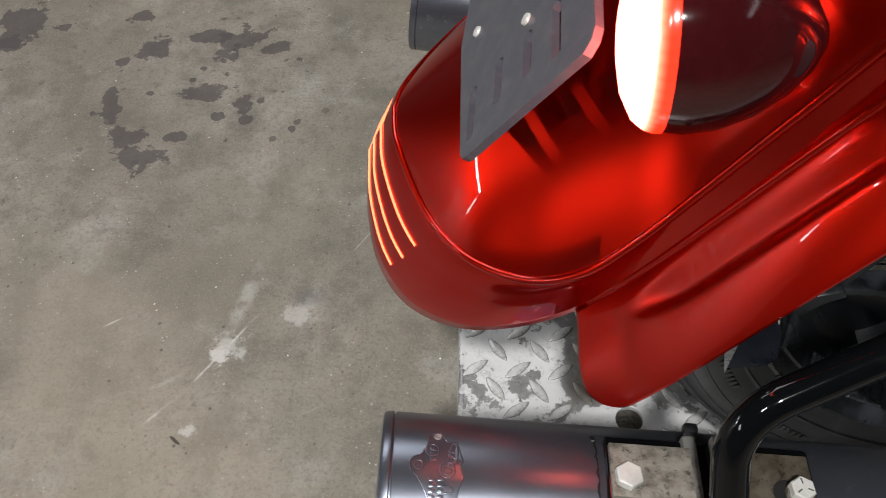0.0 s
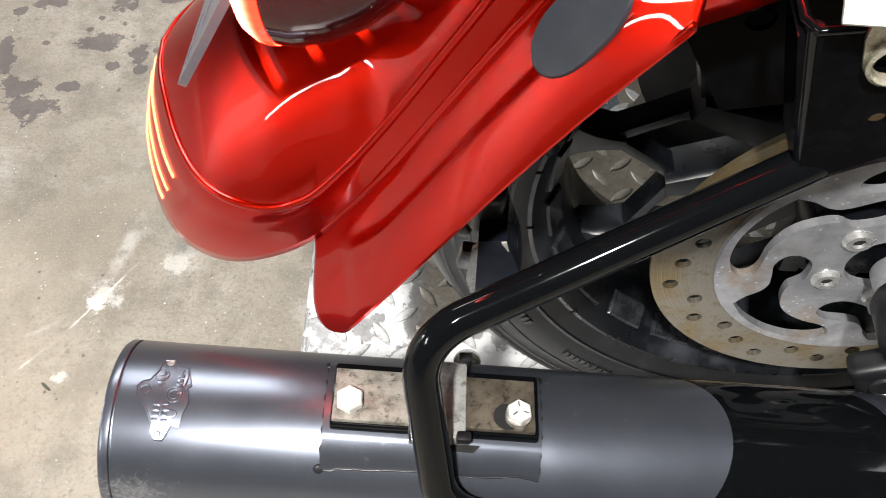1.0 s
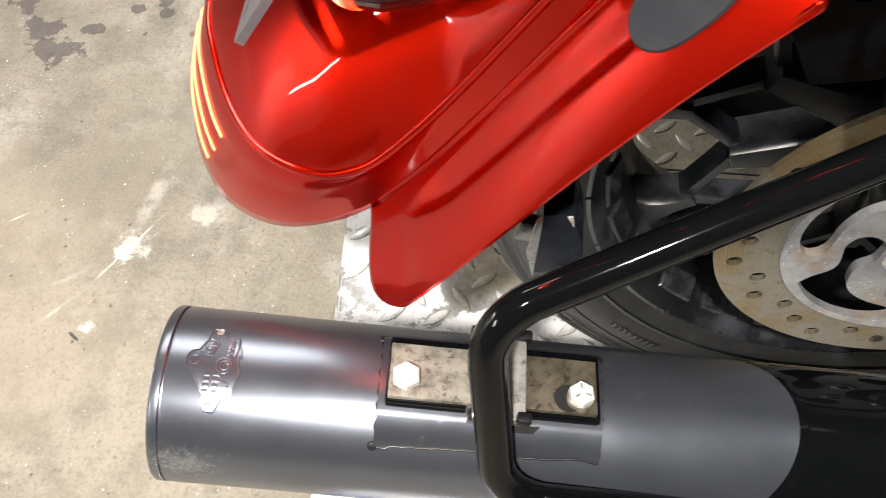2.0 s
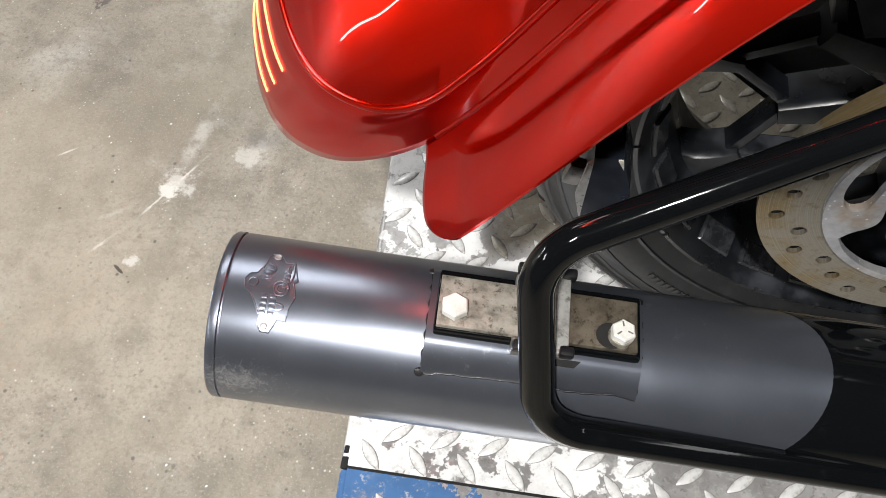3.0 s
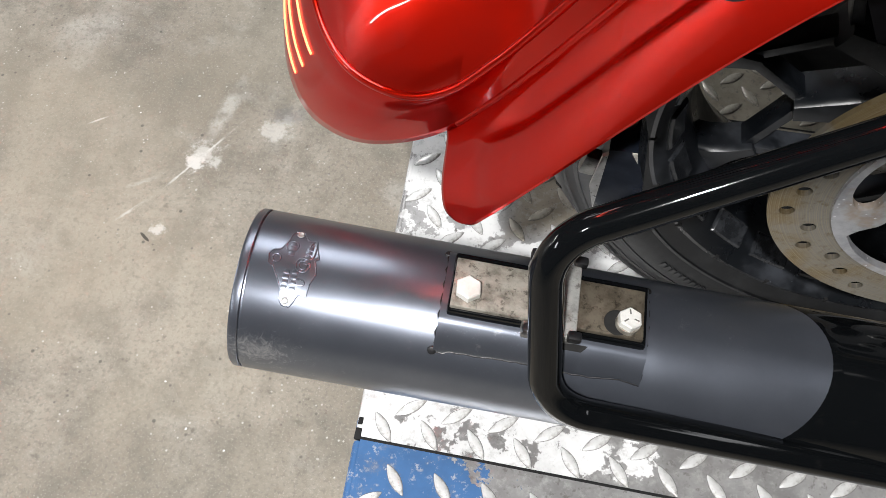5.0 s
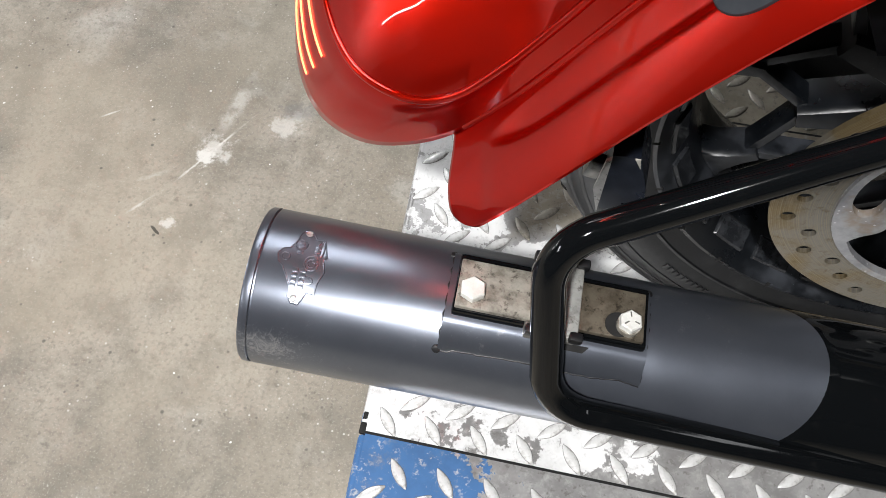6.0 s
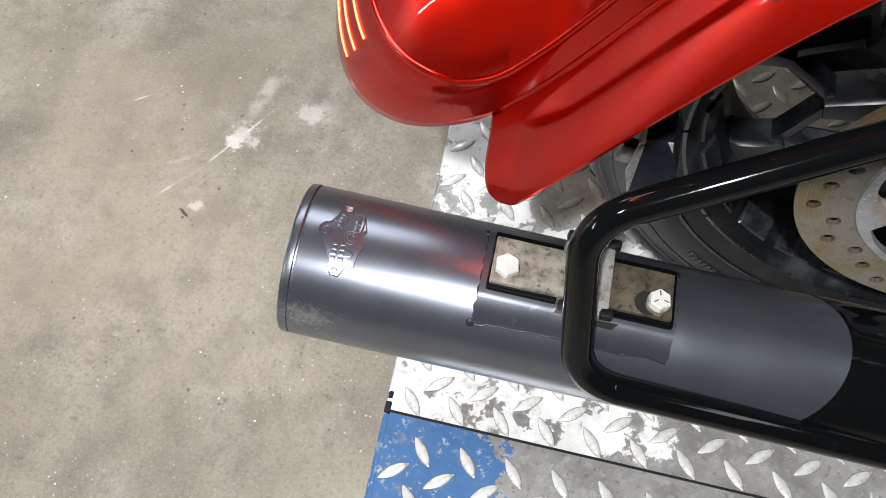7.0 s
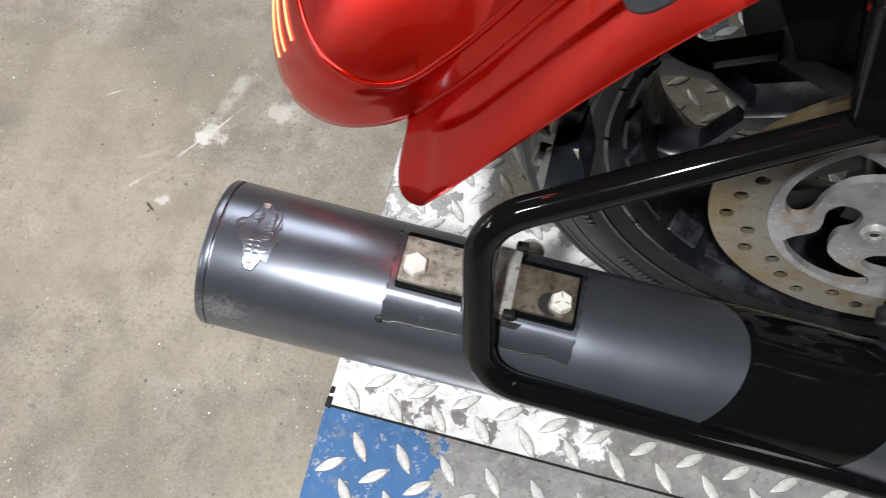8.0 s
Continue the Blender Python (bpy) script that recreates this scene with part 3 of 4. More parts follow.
fender_ridge, fender_lower = [RIDGE[k] for k in range(0, len(RIDGE), 2)], [LOWER[k] for k in range(0, len(LOWER), 2)]


def ease(x):
    x = min(1.0, max(0.0, x))
    return x * x * (3 - 2 * x)


def crown_height(x, z):
    """The crest over the ridge: it rises straight from the tail, then keeps its height."""
    share = ease((x - 0.07) / 0.12)
    return max(0.0, 0.86 * (x + 0.052) + 0.628 - z) * (1 - share) + 0.083 * share


def wall_point(r, l, w):
    d = (r + l) / 2 - Vector((0.16, YC, (r.z + l.z) / 2))
    d.z = 0
    d.normalize()
    fade = 1.0 if r.x < 0.06 else max(0.0, 1 - (r.x - 0.06) / 0.06)
    return r.lerp(l, w) + d * (0.004 * fade * 4 * w * (1 - w)) + d * 0.002 * fade * math.sin(math.pi * min(1, w * 5))


rows = []
for r, l in zip(fender_ridge, fender_lower):
    half = YC - r.y
    row = [wall_point(r, l, 1 - k / 8) for k in range(8)]
    row += [Vector((r.x, YC + half * v, r.z + crown_height(r.x, r.z) * (1 - abs(v) ** 2.2))) for v in np.linspace(-1, 1, 25)]
    row += [mirror(p) for p in reversed(row[:8])]
    rows.append(row)
fender = part("rear_fender", weld(grid(rows), 0.0004), RED, bike, "glossy candy-red stretched rear fender")
thicken(fender, 0.003)
bead = along(RIDGE, 150)
part("raised_bead", sweep([p + Vector((0, 0, -0.0006)) for p in [mirror(q) for q in reversed(bead[1:])] + bead], 0.0028, 10), RED, fender)



def bezier(p0, p1, p2, p3, n=60):
    p0, p1, p2, p3 = (Vector(p) for p in (p0, p1, p2, p3))
    return [(1 - u) ** 3 * p0 + 3 * u * (1 - u) ** 2 * p1 + 3 * u * u * (1 - u) * p2 + u ** 3 * p3 for u in (k / n for k in range(n + 1))]


OUTER = bezier((0.0959, 0.0423, 0.5836), (0.1480, 0.0285, 0.6737), (0.2106, 0.0560, 0.7525), (0.2719, 0.0471, 0.8351))
INNER = bezier((0.0790, 0.1045, 0.6050), (0.1549, 0.0995, 0.6946), (0.1995, 0.0998, 0.8085), (0.2880, 0.1000, 0.8880))
side_out, side_in = along(OUTER, 56), along(INNER, 56)


def at_share(path, v):
    k = min(max(v, 0.0), 1.0) * (len(path) - 1)
    i = min(int(k), len(path) - 2)
    return path[i].lerp(path[i + 1], k - i)


def skirt_point(v, w):
    """The skirt's place and its upward normal, v along it from the tip, w across it from the fender outwards."""
    if v < 0.09 and w > 0.74:
        # the tip's corner is rounded off
        p, q = (0.09 - v) / 0.09, (w - 0.74) / 0.26
        v, w = 0.09 - 0.09 * p * math.sqrt(1 - q * q / 2), 0.74 + 0.26 * q * math.sqrt(1 - p * p / 2)
    a, b = at_share(side_in, v), at_share(side_out, v)
    run = (at_share(side_out, v + 0.02) - at_share(side_out, v - 0.02)).normalized()
    up = run.cross((b - a).normalized())
    up = -up if up.z < 0 else up
    # channel: a round-ended trough with a soft inner and a steep outer wall
    trough = ease((v - 0.11 - 0.10 * ((w - 0.27) / 0.2) ** 2) / 0.12) * (0.6 * min(1.0, max(0.0, (w - 0.04) / 0.32)) + 0.4 * ease((w - 0.04) / 0.32)) * ease((0.50 - w) / 0.14)
    swell = 0.25 + 0.75 * min(1.0, v / 0.15)
    p = a.lerp(b, w) + up * (-0.0048 * trough + 0.0035 * swell * math.sin(math.pi * w) ** 0.8)
    if v < 0.1:
        p.x -= 0.006 * (1 - v / 0.1) * math.sin(math.pi * w ** 1.6) ** 0.9
    if v > 0.9:
        p = p + run * (-0.005 * ((v - 0.9) / 0.1) ** 2 * max(0.0, w - 0.55) / 0.45)
    return p, up


part("raised_bead", sweep([p + Vector((0, 0.001, 0)) for p in INNER[2:]], 0.0028, 10), RED, fender)
rows = []
for k in range(72):
    v = (k / 71) ** 1.15
    row = [skirt_point(v, j / 30)[0] for j in range(31)]
    up = skirt_point(v, 1.0)[1]
    inward = (row[-3] - row[-1]).normalized()
    b = row[-1]
    lip = min(1.0, (1 - v) / 0.12 + 0.15)
    row += [b - up * 0.0015 * lip + inward * -0.0006, b - up * 0.004 * lip + inward * 0.001, b - up * 0.006 * lip + inward * 0.004]
    rows.append(row)
skirt = part("side_skirt", grid(rows), RED, bike, "red flared fender skirt with a scooped channel")
thicken(skirt, 0.0025)
mirrored = part("side_skirt", grid([[mirror(p) for p in row] for row in rows]), RED, bike)
thicken(mirrored, 0.0025)

# oval rubber pad on the skirt
pad_rows = []
ci = 42
pc = side_in[ci].lerp(side_out[ci], 0.40)
pu = (side_out[ci + 6] - side_out[ci - 6]).normalized()
pw = (side_out[ci] - side_in[ci])
pw = (pw - pu * pw.dot(pu)).normalized()
pn = pu.cross(pw)
pn = -pn if pn.z < 0 else pn
for h, k in ((0.0, 1.0), (0.004, 1.0), (0.0052, 0.96), (0.0056, 0.0)):
    pad_rows.append([pc + pn * (h - 0.001) + k * (0.0305 * math.cos(g) * abs(math.cos(g)) ** -0.25 * pu + 0.0165 * math.sin(g) * pw) for g in [2 * math.pi * s / 40 + 0.001 for s in range(40)]])
part("pad", weld(grid(pad_rows, closed_v=True), 0.00002), PAD, skirt, "dark grey oval rubber pad")

# amber light strips let into the fender's rear wall
for w in (0.30, 0.52, 0.74):
    line = [wall_point(r, l, w) for r, l in zip(RIDGE, LOWER) if r.x < -0.009 - 0.006 * w]
    out = []
    for p in line:
        d = p - Vector((0.16, YC, p.z))
        out.append(p + d.normalized() * 0.0001)
    out = [mirror(q) for q in reversed(out[1:])] + out
    part("light_strip", sweep(out, 0.0011, 8), LED, fender, "lit amber light strip")

# slotted plate bracket over the fender's tail
plate_up = Vector((0.53, 0, 0.848)).normalized()
m = Matrix(((0, plate_up.x, plate_up.z, 0.009), (1, 0, 0, 0.0), (0, plate_up.z, -plate_up.x, 0.703), (0, 0, 0, 1)))
half = [(0.1405, 0.001), (0.1425, -0.003), (0.148, -0.006), (YC, -0.020)]
outline = half + [(2 * YC - y, q) for y, q in reversed(half[:-1])] + [(2 * YC - 0.119, 0.114), (2 * YC - 0.123, 0.121), (2 * YC - 0.13, 0.124), (0.13, 0.124), (0.123, 0.121), (0.119, 0.114)]
slots = []
for q, y0, long in ((0.004, 0.152, 0.044), (0.034, 0.156, 0.037), (0.064, 0.151, 0.036), (0.0915, 0.138, 0.046)):
    for a, b in ((y0, y0 + long), (2 * YC - y0 - long, 2 * YC - y0)):
        slots.append([(a, q), (a + 0.002, q - 0.0042), (b - 0.002, q - 0.0042), (b, q), (b - 0.002, q + 0.0042), (a + 0.002, q + 0.0042)])
bracket = part("plate_bracket", slab(outline, slots, 0.005, m), PLATE_GREY, bike, "grey slotted number plate bracket", smooth=False)
for y, q in ((0.25, 0.002), (0.199, 0.062)):
    c = m @ Vector((y, q, 0.0))
    part("rivet", lathe([(0, 0.004), (0.0015, 0.0036), (0.0024, 0.0)], c, -(m.to_3x3() @ Vector((0, 0, 1))), 16), ZINC, bracket)
part("bracket_arm", joined(box((0.04, 0.03, 0.05), (0.055, YC, 0.715), 0.004)), GLOSS, bracket)

# bullet turn signal with its lit lens facing the rear
SIG = Vector((0.098, 0.092, 0.834))
prof = [(0.0, 0.0), (0.0, 0.036), (0.002, 0.0405), (0.012, 0.0415), (0.026, 0.0392), (0.040, 0.0335), (0.053, 0.0248), (0.062, 0.0155), (0.067, 0.0075), (0.069, 0.0)]
signal = part("turn_signal", lathe(prof, SIG, (1, 0, 0), 48), SMOKED, bike, "gloss dark bullet turn signal, lit red")
lens = part("lens", lathe([(0.003, 0.0412), (0.000, 0.0412), (-0.004, 0.0400), (-0.009, 0.036), (-0.014, 0.026), (-0.0165, 0.013), (-0.017, 0.0)], (0, 0, 0), (1, 0, 0), 48), LENS, signal, "glowing red lens")
lens.location = SIG
part("stalk", sweep([SIG + Vector((0.03, 0.03, 0.0)), (0.12, 0.18, 0.845), (0.13, YC, 0.85), (0.12, 2 * YC - 0.18, 0.845), SIG + Vector((0.03, 2 * (YC - SIG.y) - 0.03, 0))], 0.009, 12), SMOKED, signal)
part("stalk_base", box((0.05, 0.05, 0.10), (0.13, YC, 0.80), 0.006), SMOKED, signal)
far = part("turn_signal", lathe(prof, mirror(SIG), (1, 0, 0), 48), SMOKED, bike)
far_lens = new("lens", lens.data)
far_lens.parent, far_lens.location = far, mirror(SIG)

# mufflers
MA, MB, MR = Vector((-0.05, 0.005, 0.5302)), Vector((0.3, 0.0205, 0.4852)), 0.0546
MD = (MB - MA).normalized()
MUP = (Vector((0, 0, 1)) - MD * MD.z).normalized()
MSIDE = MUP.cross(MD)
MSIDE = -MSIDE if MSIDE.y > 0 else MSIDE


def on_muffler(s, deg, r):
    """A place by the distance along the muffler, the degrees from its top towards its outer side, and the radius."""
    return MA + MD * s + r * (math.cos(radians(deg)) * MUP + math.sin(radians(deg)) * MSIDE)


def muffler_profile():
    R = MR
    return [(0.014, R - 0.012), (0.007, R - 0.010), (0.0075, R - 0.004), (0.008, R - 0.0012), (0.0095, R), (0.0138, R + 0.0002), (0.0143, R - 0.0002), (0.0144, R - 0.0014), (0.0153, R - 0.0014), (0.0155, R - 0.0003), (0.0162, R), (0.30, R), (0.56, R), (0.59, R - 0.004), (0.64, R - 0.02), (0.7, 0.026), (0.85, 0.024)]


muffler = part("muffler", lathe(muffler_profile(), MA, MD, 96), MUFFLER, bike, "satin black round slip-on muffler")
part("inner_core", lathe([(0.0145, MR - 0.012), (0.20, MR - 0.012), (0.2, 0.0)], MA, MD, 48), DARK_GAP, muffler)
bm = lathe(muffler_profile(), mirror(MA) + Vector((-0.028, 0.014, 0)), Vector((MD.x, -MD.y, MD.z)), 64)
part("muffler", bm, MUFFLER, bike)

# glossy sleeve stands in for the shaded band at the muffler's front; curved edge
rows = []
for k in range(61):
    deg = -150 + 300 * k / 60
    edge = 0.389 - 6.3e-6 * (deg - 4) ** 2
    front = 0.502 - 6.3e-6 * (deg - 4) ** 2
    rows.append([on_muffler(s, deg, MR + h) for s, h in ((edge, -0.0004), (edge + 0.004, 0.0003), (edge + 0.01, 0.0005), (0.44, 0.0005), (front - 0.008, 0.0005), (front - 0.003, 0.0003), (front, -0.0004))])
part("shade_sleeve", grid(rows), GLOSS, muffler, "gloss black sleeve added for a shaded band")

# welded saddle, mounting plates and bolts on the muffler
S0, S1 = 0.139, 0.271
weld_rng = random.Random(5)
weld_rag = [weld_rng.uniform(-0.35, 0.35) + 0.5 * math.sin(k * 0.31) - 1.2 * math.exp(-((k - 36) / 3.0) ** 2) for k in range(41)]
rows = []
for k in range(41):
    s = S0 + (S1 - S0) * k / 40
    lowdeg = 41 + weld_rag[k] + (2.0 if k < 3 else 0)
    rows.append([on_muffler(s, a, MR + h) for a, h in ((-31, -0.001), (-31, 0.002), (-27, 0.0034), (-20, 0.0034), (0, 0.003), (20, 0.0052), (24, 0.0050), (lowdeg - 2, 0.0022), (lowdeg, 0.0010), (lowdeg + 0.5, -0.001))])
saddle = part("mount_saddle", grid(rows), MUFFLER, muffler)
bead_pts = [on_muffler(S0 + (S1 - S0) * k / 40, 41.4 + weld_rag[k] + (2.0 if k < 3 else 0), MR + 0.0002) for k in range(41)]
part("weld_bead", sweep(bead_pts, [0.0006 + 0.0003 * weld_rng.random() for k in range(41)], 8), SATIN, muffler)
for s in (S0, S1):
    part("weld_bead", sweep([on_muffler(s + 0.0008 * math.sin(a), a, MR + 0.0006) for a in range(-30, 42, 4)], 0.0006, 8), SATIN, muffler)


def muffler_pose(s, deg, r):
    n = (math.cos(radians(deg)) * MUP + math.sin(radians(deg)) * MSIDE)
    side = MD.cross(n)
    m = Matrix((MD, side, n)).transposed().to_4x4()
    m.translation = on_muffler(s, deg, r)
    return m


part("mount_channel", box((0.126, 0.043, 0.010), bevel=0.0022, m=muffler_pose(0.206, -3, MR + 0.001)), GLOSS, muffler)
for s, length, bolt_s, high, bolt_out, name in ((0.169, 0.0495, 0.1515, 0.0065, 0.003, "bolt"), (0.2435, 0.0445, 0.2525, 0.0105, 0.006, "bolt")):
    plate = part("mount_plate", box((length, 0.0345, 0.004), bevel=0.0008, m=muffler_pose(s, -3, MR + 0.0085) @ Matrix.Translation((0, 0.0022, 0))), RUSTIER if high > 0.01 else RUSTY, muffler, "oily rusted steel mounting plate" if high > 0.01 else "grimy bare steel mounting plate")
    pm = muffler_pose(bolt_s, -3, MR + 0.0105)
    base = pm @ Vector((0.0025, 0.0045 + bolt_out, 0))
    axis = pm.to_3x3() @ Vector((0, 0, 1))
    if high > 0.01:
        part("bolt_well", lathe([(0.0004, 0.0), (0.0004, 0.0085), (0.0, 0.0088)], base + pm.to_3x3() @ Vector((-0.006, 0, 0)), axis, 20), DARK_GAP, plate)
        part("spacer", lathe([(0, 0.0078), (high - 0.0062, 0.0078), (high - 0.0062, 0.0)], base, axis, 20), RUSTY, plate)
    hex_bolt(name, base + axis * (high - 0.0063), axis, 0.0132 if high > 0.01 else 0.0148, 0.0058, plate, ZINC, label="bright zinc hex bolt")
    if high > 0.01:
        for k in range(3):
            g = radians(120 * k + 20)
            across = pm.to_3x3() @ Vector((math.cos(g), math.sin(g), 0))
            top = base + axis * (high - 0.0004)
            part("grade_mark", sweep([top + across * 0.0022, top + across * 0.0055], 0.0005, 6), CLAMP, plate)
slot_loop = [(0.186, 26), (0.189, 23.5), (0.212, 23.5), (0.212, 33), (0.192, 33), (0.187, 31)]
part("slot_edge", sweep([on_muffler(a, d, MR + 0.0046 - 0.00035 * max(0, d - 24)) for a, d in slot_loop], 0.00045, 6), DARK_GAP, muffler)
part("gap", slab([(0.0, 0.0), (0.020, 0.0), (0.016, 0.0045), (0.004, 0.0045)], (), 0.0006, muffler_pose(0.214, 22, MR + 0.0052)), DARK_GAP, muffler, smooth=False)
for s, d in ((S0 - 0.0005, 43), (S0, -30), (S1, -30)):
    part("weld_spot", lathe([(0, 0.0032), (0.0012, 0.0026), (0.0018, 0.0)], on_muffler(s, d, MR + 0.0003), on_muffler(s, d, 1) - on_muffler(s, d, 0), 10), SATIN, muffler)
# clamp round the guard rail
clamp_pose = muffler_pose(0.208, -2, MR + 0.011)
clamp = part("rail_clamp", joined(box((0.009, 0.052, 0.010), bevel=0.0025, m=clamp_pose @ Matrix.Translation((-0.0135, 0.001, -0.006)))), CLAMP, muffler, "bare steel clamp round the guard rail")
part("clamp_bar", box((0.0165, 0.052, 0.010), bevel=0.0025, m=clamp_pose @ Matrix.Translation((0.0078, 0.001, -0.003))), WORN_BAR, clamp, "pale worn steel bar")
for dx in (-0.0135, 0.0145):
    for dy in (-0.027, 0.026):
        part("clamp_tab", box((0.009, 0.0065, 0.007), bevel=0.002, m=clamp_pose @ Matrix.Translation((dx, dy, 0.002))), SATIN, clamp)

# embossed emblem plate, two rivets
def blob(s, deg, rs, rd, n=26):
    return [(s + rs * math.cos(2 * math.pi * k / n), deg + rd * math.sin(2 * math.pi * k / n)) for k in range(n)]


outer_line = [(0.0385, -23.8), (0.0439, -24.6), (0.048, -17.5), (0.0536, -17.7), (0.0577, -3.5), (0.0554, -2), (0.058, 7.2), (0.0551, 14.8), (0.0543, 23.4), (0.0494, 22.4), (0.0471, 28.3), (0.0452, 32), (0.0404, 31.6), (0.038, 27.5), (0.0381, 21.9), (0.0346, 14.7), (0.0305, 7.6), (0.0267, 4.8), (0.0257, -1.7), (0.0285, -5.5), (0.0324, -6.5), (0.0361, -14.5), (0.0366, -20.1)]
lines = [blob(0.0485, 2.5, 0.0045, 5.2), blob(0.0485, 2.5, 0.0025, 2.9), blob(0.0312, 0.3, 0.0026, 2.9), blob(0.0477, 14.8, 0.0042, 2.2), blob(0.0522, -9.3, 0.0022, 7.0), blob(0.0389, -10.5, 0.004, 4.2)]
def slab_on_muffler(loop, high):
    """A thin plate bent round the muffler inside an outline."""
    bm = bmesh.new()
    c = [sum(p[k] for p in loop) / len(loop) for k in (0, 1)]
    rings = [[bm.verts.new(on_muffler(c[0] + (s - c[0]) * f, c[1] + (d - c[1]) * f, MR + h)) for s, d in loop] for f, h in ((1.0, -0.0005), (0.985, high), (0.84, high), (0.68, high), (0.52, high), (0.36, high), (0.18, high))]
    for a, b in zip(rings, rings[1:]):
        for k in range(len(loop)):
            bm.faces.new((a[k], a[(k + 1) % len(loop)], b[(k + 1) % len(loop)], b[k]))
    middle = bm.verts.new(on_muffler(c[0], c[1], MR + high))
    for k in range(len(loop)):
        bm.faces.new((rings[-1][k], rings[-1][(k + 1) % len(loop)], middle))
    return bm


def raised_line(name, loop, parent):
    pts = [on_muffler(s, d, MR + 0.0002) for s, d in loop]
    return part(name, sweep(pts + pts[:2], 0.00048, 8, False), MUFFLER, parent)


badge = part("emblem", slab_on_muffler(outer_line, 0.00022), MUFFLER, muffler, "embossed metal emblem riveted on")
raised_line("emblem_rim", outer_line, badge)
for loop in lines:
    raised_line("emblem_line", loop, badge)
for s0, d0, count, step in ((0.0395, 9.0, 4, 3.6), (0.0448, 8.5, 4, 3.8), (0.0505, -10.5, 4, 3.6), (0.0395, -11.5, 3, 3.6)):
    for k in range(count):
        part("emblem_bar", box((0.0038, 0.0026, 0.0009), bevel=0.0003, m=muffler_pose(s0, d0 + step * k, MR + 0.0002)), MUFFLER, badge)
for s, d in ((0.042, -21), (0.042, 28)):
    pm = muffler_pose(s, d, MR + 0.0005)
    part("rivet", lathe([(0, 0.0024), (0.0009, 0.0021), (0.0007, 0.0014), (0.0004, 0.0)], pm.translation, pm.to_3x3() @ Vector((0, 0, 1)), 18), STUD, badge)

# black guard rail that loops round the missing saddlebag
RAIL = [(0.354, 0.087, 0.717), (0.344, 0.083, 0.714), (0.1555, 0.0085, 0.6535), (0.169, -0.044, 0.5366), (0.40, -0.028, 0.482), (0.75, -0.01, 0.40)]
part("guard_rail", sweep(rounded(RAIL, 0.036, 9), 0.0104, 26), GLOSS, bike, "gloss black tubular saddlebag guard rail")

# frame bracket where the rail is welded on
fb = tagged(new("frame_bracket"), "black pressed-steel frame bracket")
fb.parent = bike
m = Matrix(((1, 0, 0, 0), (0, 0, -1, 0.080), (0, 1, 0, 0), (0, 0, 0, 1)))
RINGC = (0.3605, 0.7945)
web = part("web", slab([(0.343, 0.717), (0.352, 0.714), (0.43, 0.765), (0.43, 0.835), (0.345, 0.808), (0.327, 0.805)], [circle(*RINGC, 0.0088, 24), circle(0.3672, 0.7565, 0.0042, 18)], 0.003, m), SHEET, fb, smooth=False)
part("flange", sweep([(0.3445, 0.082, 0.716), (0.326, 0.082, 0.806)], 0.004, 14), GLOSS, fb)
part("flange", slab([(0.0, 0.0), (0.034, 0.0), (0.034, 0.088), (0.0, 0.088)], (), 0.003, Matrix(((0, -0.235, -0.97, 0.3435), (1, 0, 0, 0.080), (0, 0.97, -0.235, 0.717), (0, 0, 0, 1)))), SHEET, fb, smooth=False)
part("rim_edge", sweep([(0.3225, 0.110, 0.807), (0.3225, 0.085, 0.807), (0.327, 0.0785, 0.806), (0.345, 0.0785, 0.8085)], 0.0024, 10), GLOSS, fb)
part("tab", slab([(0.3455, 0.805), (0.349, 0.790), (0.356, 0.7855), (0.365, 0.7855), (0.372, 0.792), (0.3745, 0.811), (0.385, 0.86), (0.346, 0.86)], [circle(*RINGC, 0.0088, 24)], 0.002, Matrix.Translation((0, -0.0035, 0)) @ m), CREAM, fb, "grimy cream painted steel tab", smooth=False)
part("ring", lathe([(0, 0.0088), (0.003, 0.009), (0.0045, 0.0102), (0.0035, 0.0118), (0, 0.0122)], (RINGC[0], 0.0745, RINGC[1]), (0, -1, 0), 36, True), CREAM, fb)
part("tab_flange", box((0.068, 0.019, 0.003), bevel=0.0012, m=pose(0.361, 0.0645, 0.832, 38, 0, -4)), PALE, fb, "pale painted flange of the steel tab")
part("screw", sweep([(0.356, 0.088, 0.792), (0.366, 0.080, 0.799)], 0.0032, 12), ZINC, fb)
part("screw", sweep([(0.352, 0.092, 0.793), (0.361, 0.086, 0.792)], 0.0028, 12), ZINC, fb)

# black support plate between the bracket and the wheel, with a cut-away corner
part("support_plate", slab([(0.285, 0.748), (0.318, 0.685), (0.352, 0.692), (0.40, 0.735), (0.40, 0.83), (0.30, 0.80)], [circle(0.325, 0.752, 0.008, 20)], 0.004, Matrix(((1, 0, 0, 0), (0, 0, -1, 0.153), (0, 1, 0, 0), (0, 0, 0, 1)))), SHEET, bike, "black saddlebag support plate", smooth=False)

# rear wheel, built about its own centre with the axle along y
WC = Vector((0.450, YC, 0.552))
wheel = tagged(new("rear_wheel"), "black cast rear wheel with dusty tyre")
wheel.parent, wheel.matrix_basis = bike, pose(*WC, 0, 0, 2.0)
O, AXLE = (0, 0, 0), (0, 1, 0)
tyre_prof = [(-0.074, 0.235), (-0.080, 0.244), (-0.0875, 0.259), (-0.0915, 0.275), (-0.090, 0.290), (-0.0845, 0.303), (-0.0755, 0.312), (-0.06, 0.3225), (-0.035, 0.332), (-0.012, 0.336)]
tyre_prof = tyre_prof + [(-s, r) for s, r in reversed(tyre_prof)] + [(0.06, 0.238), (-0.06, 0.238)]
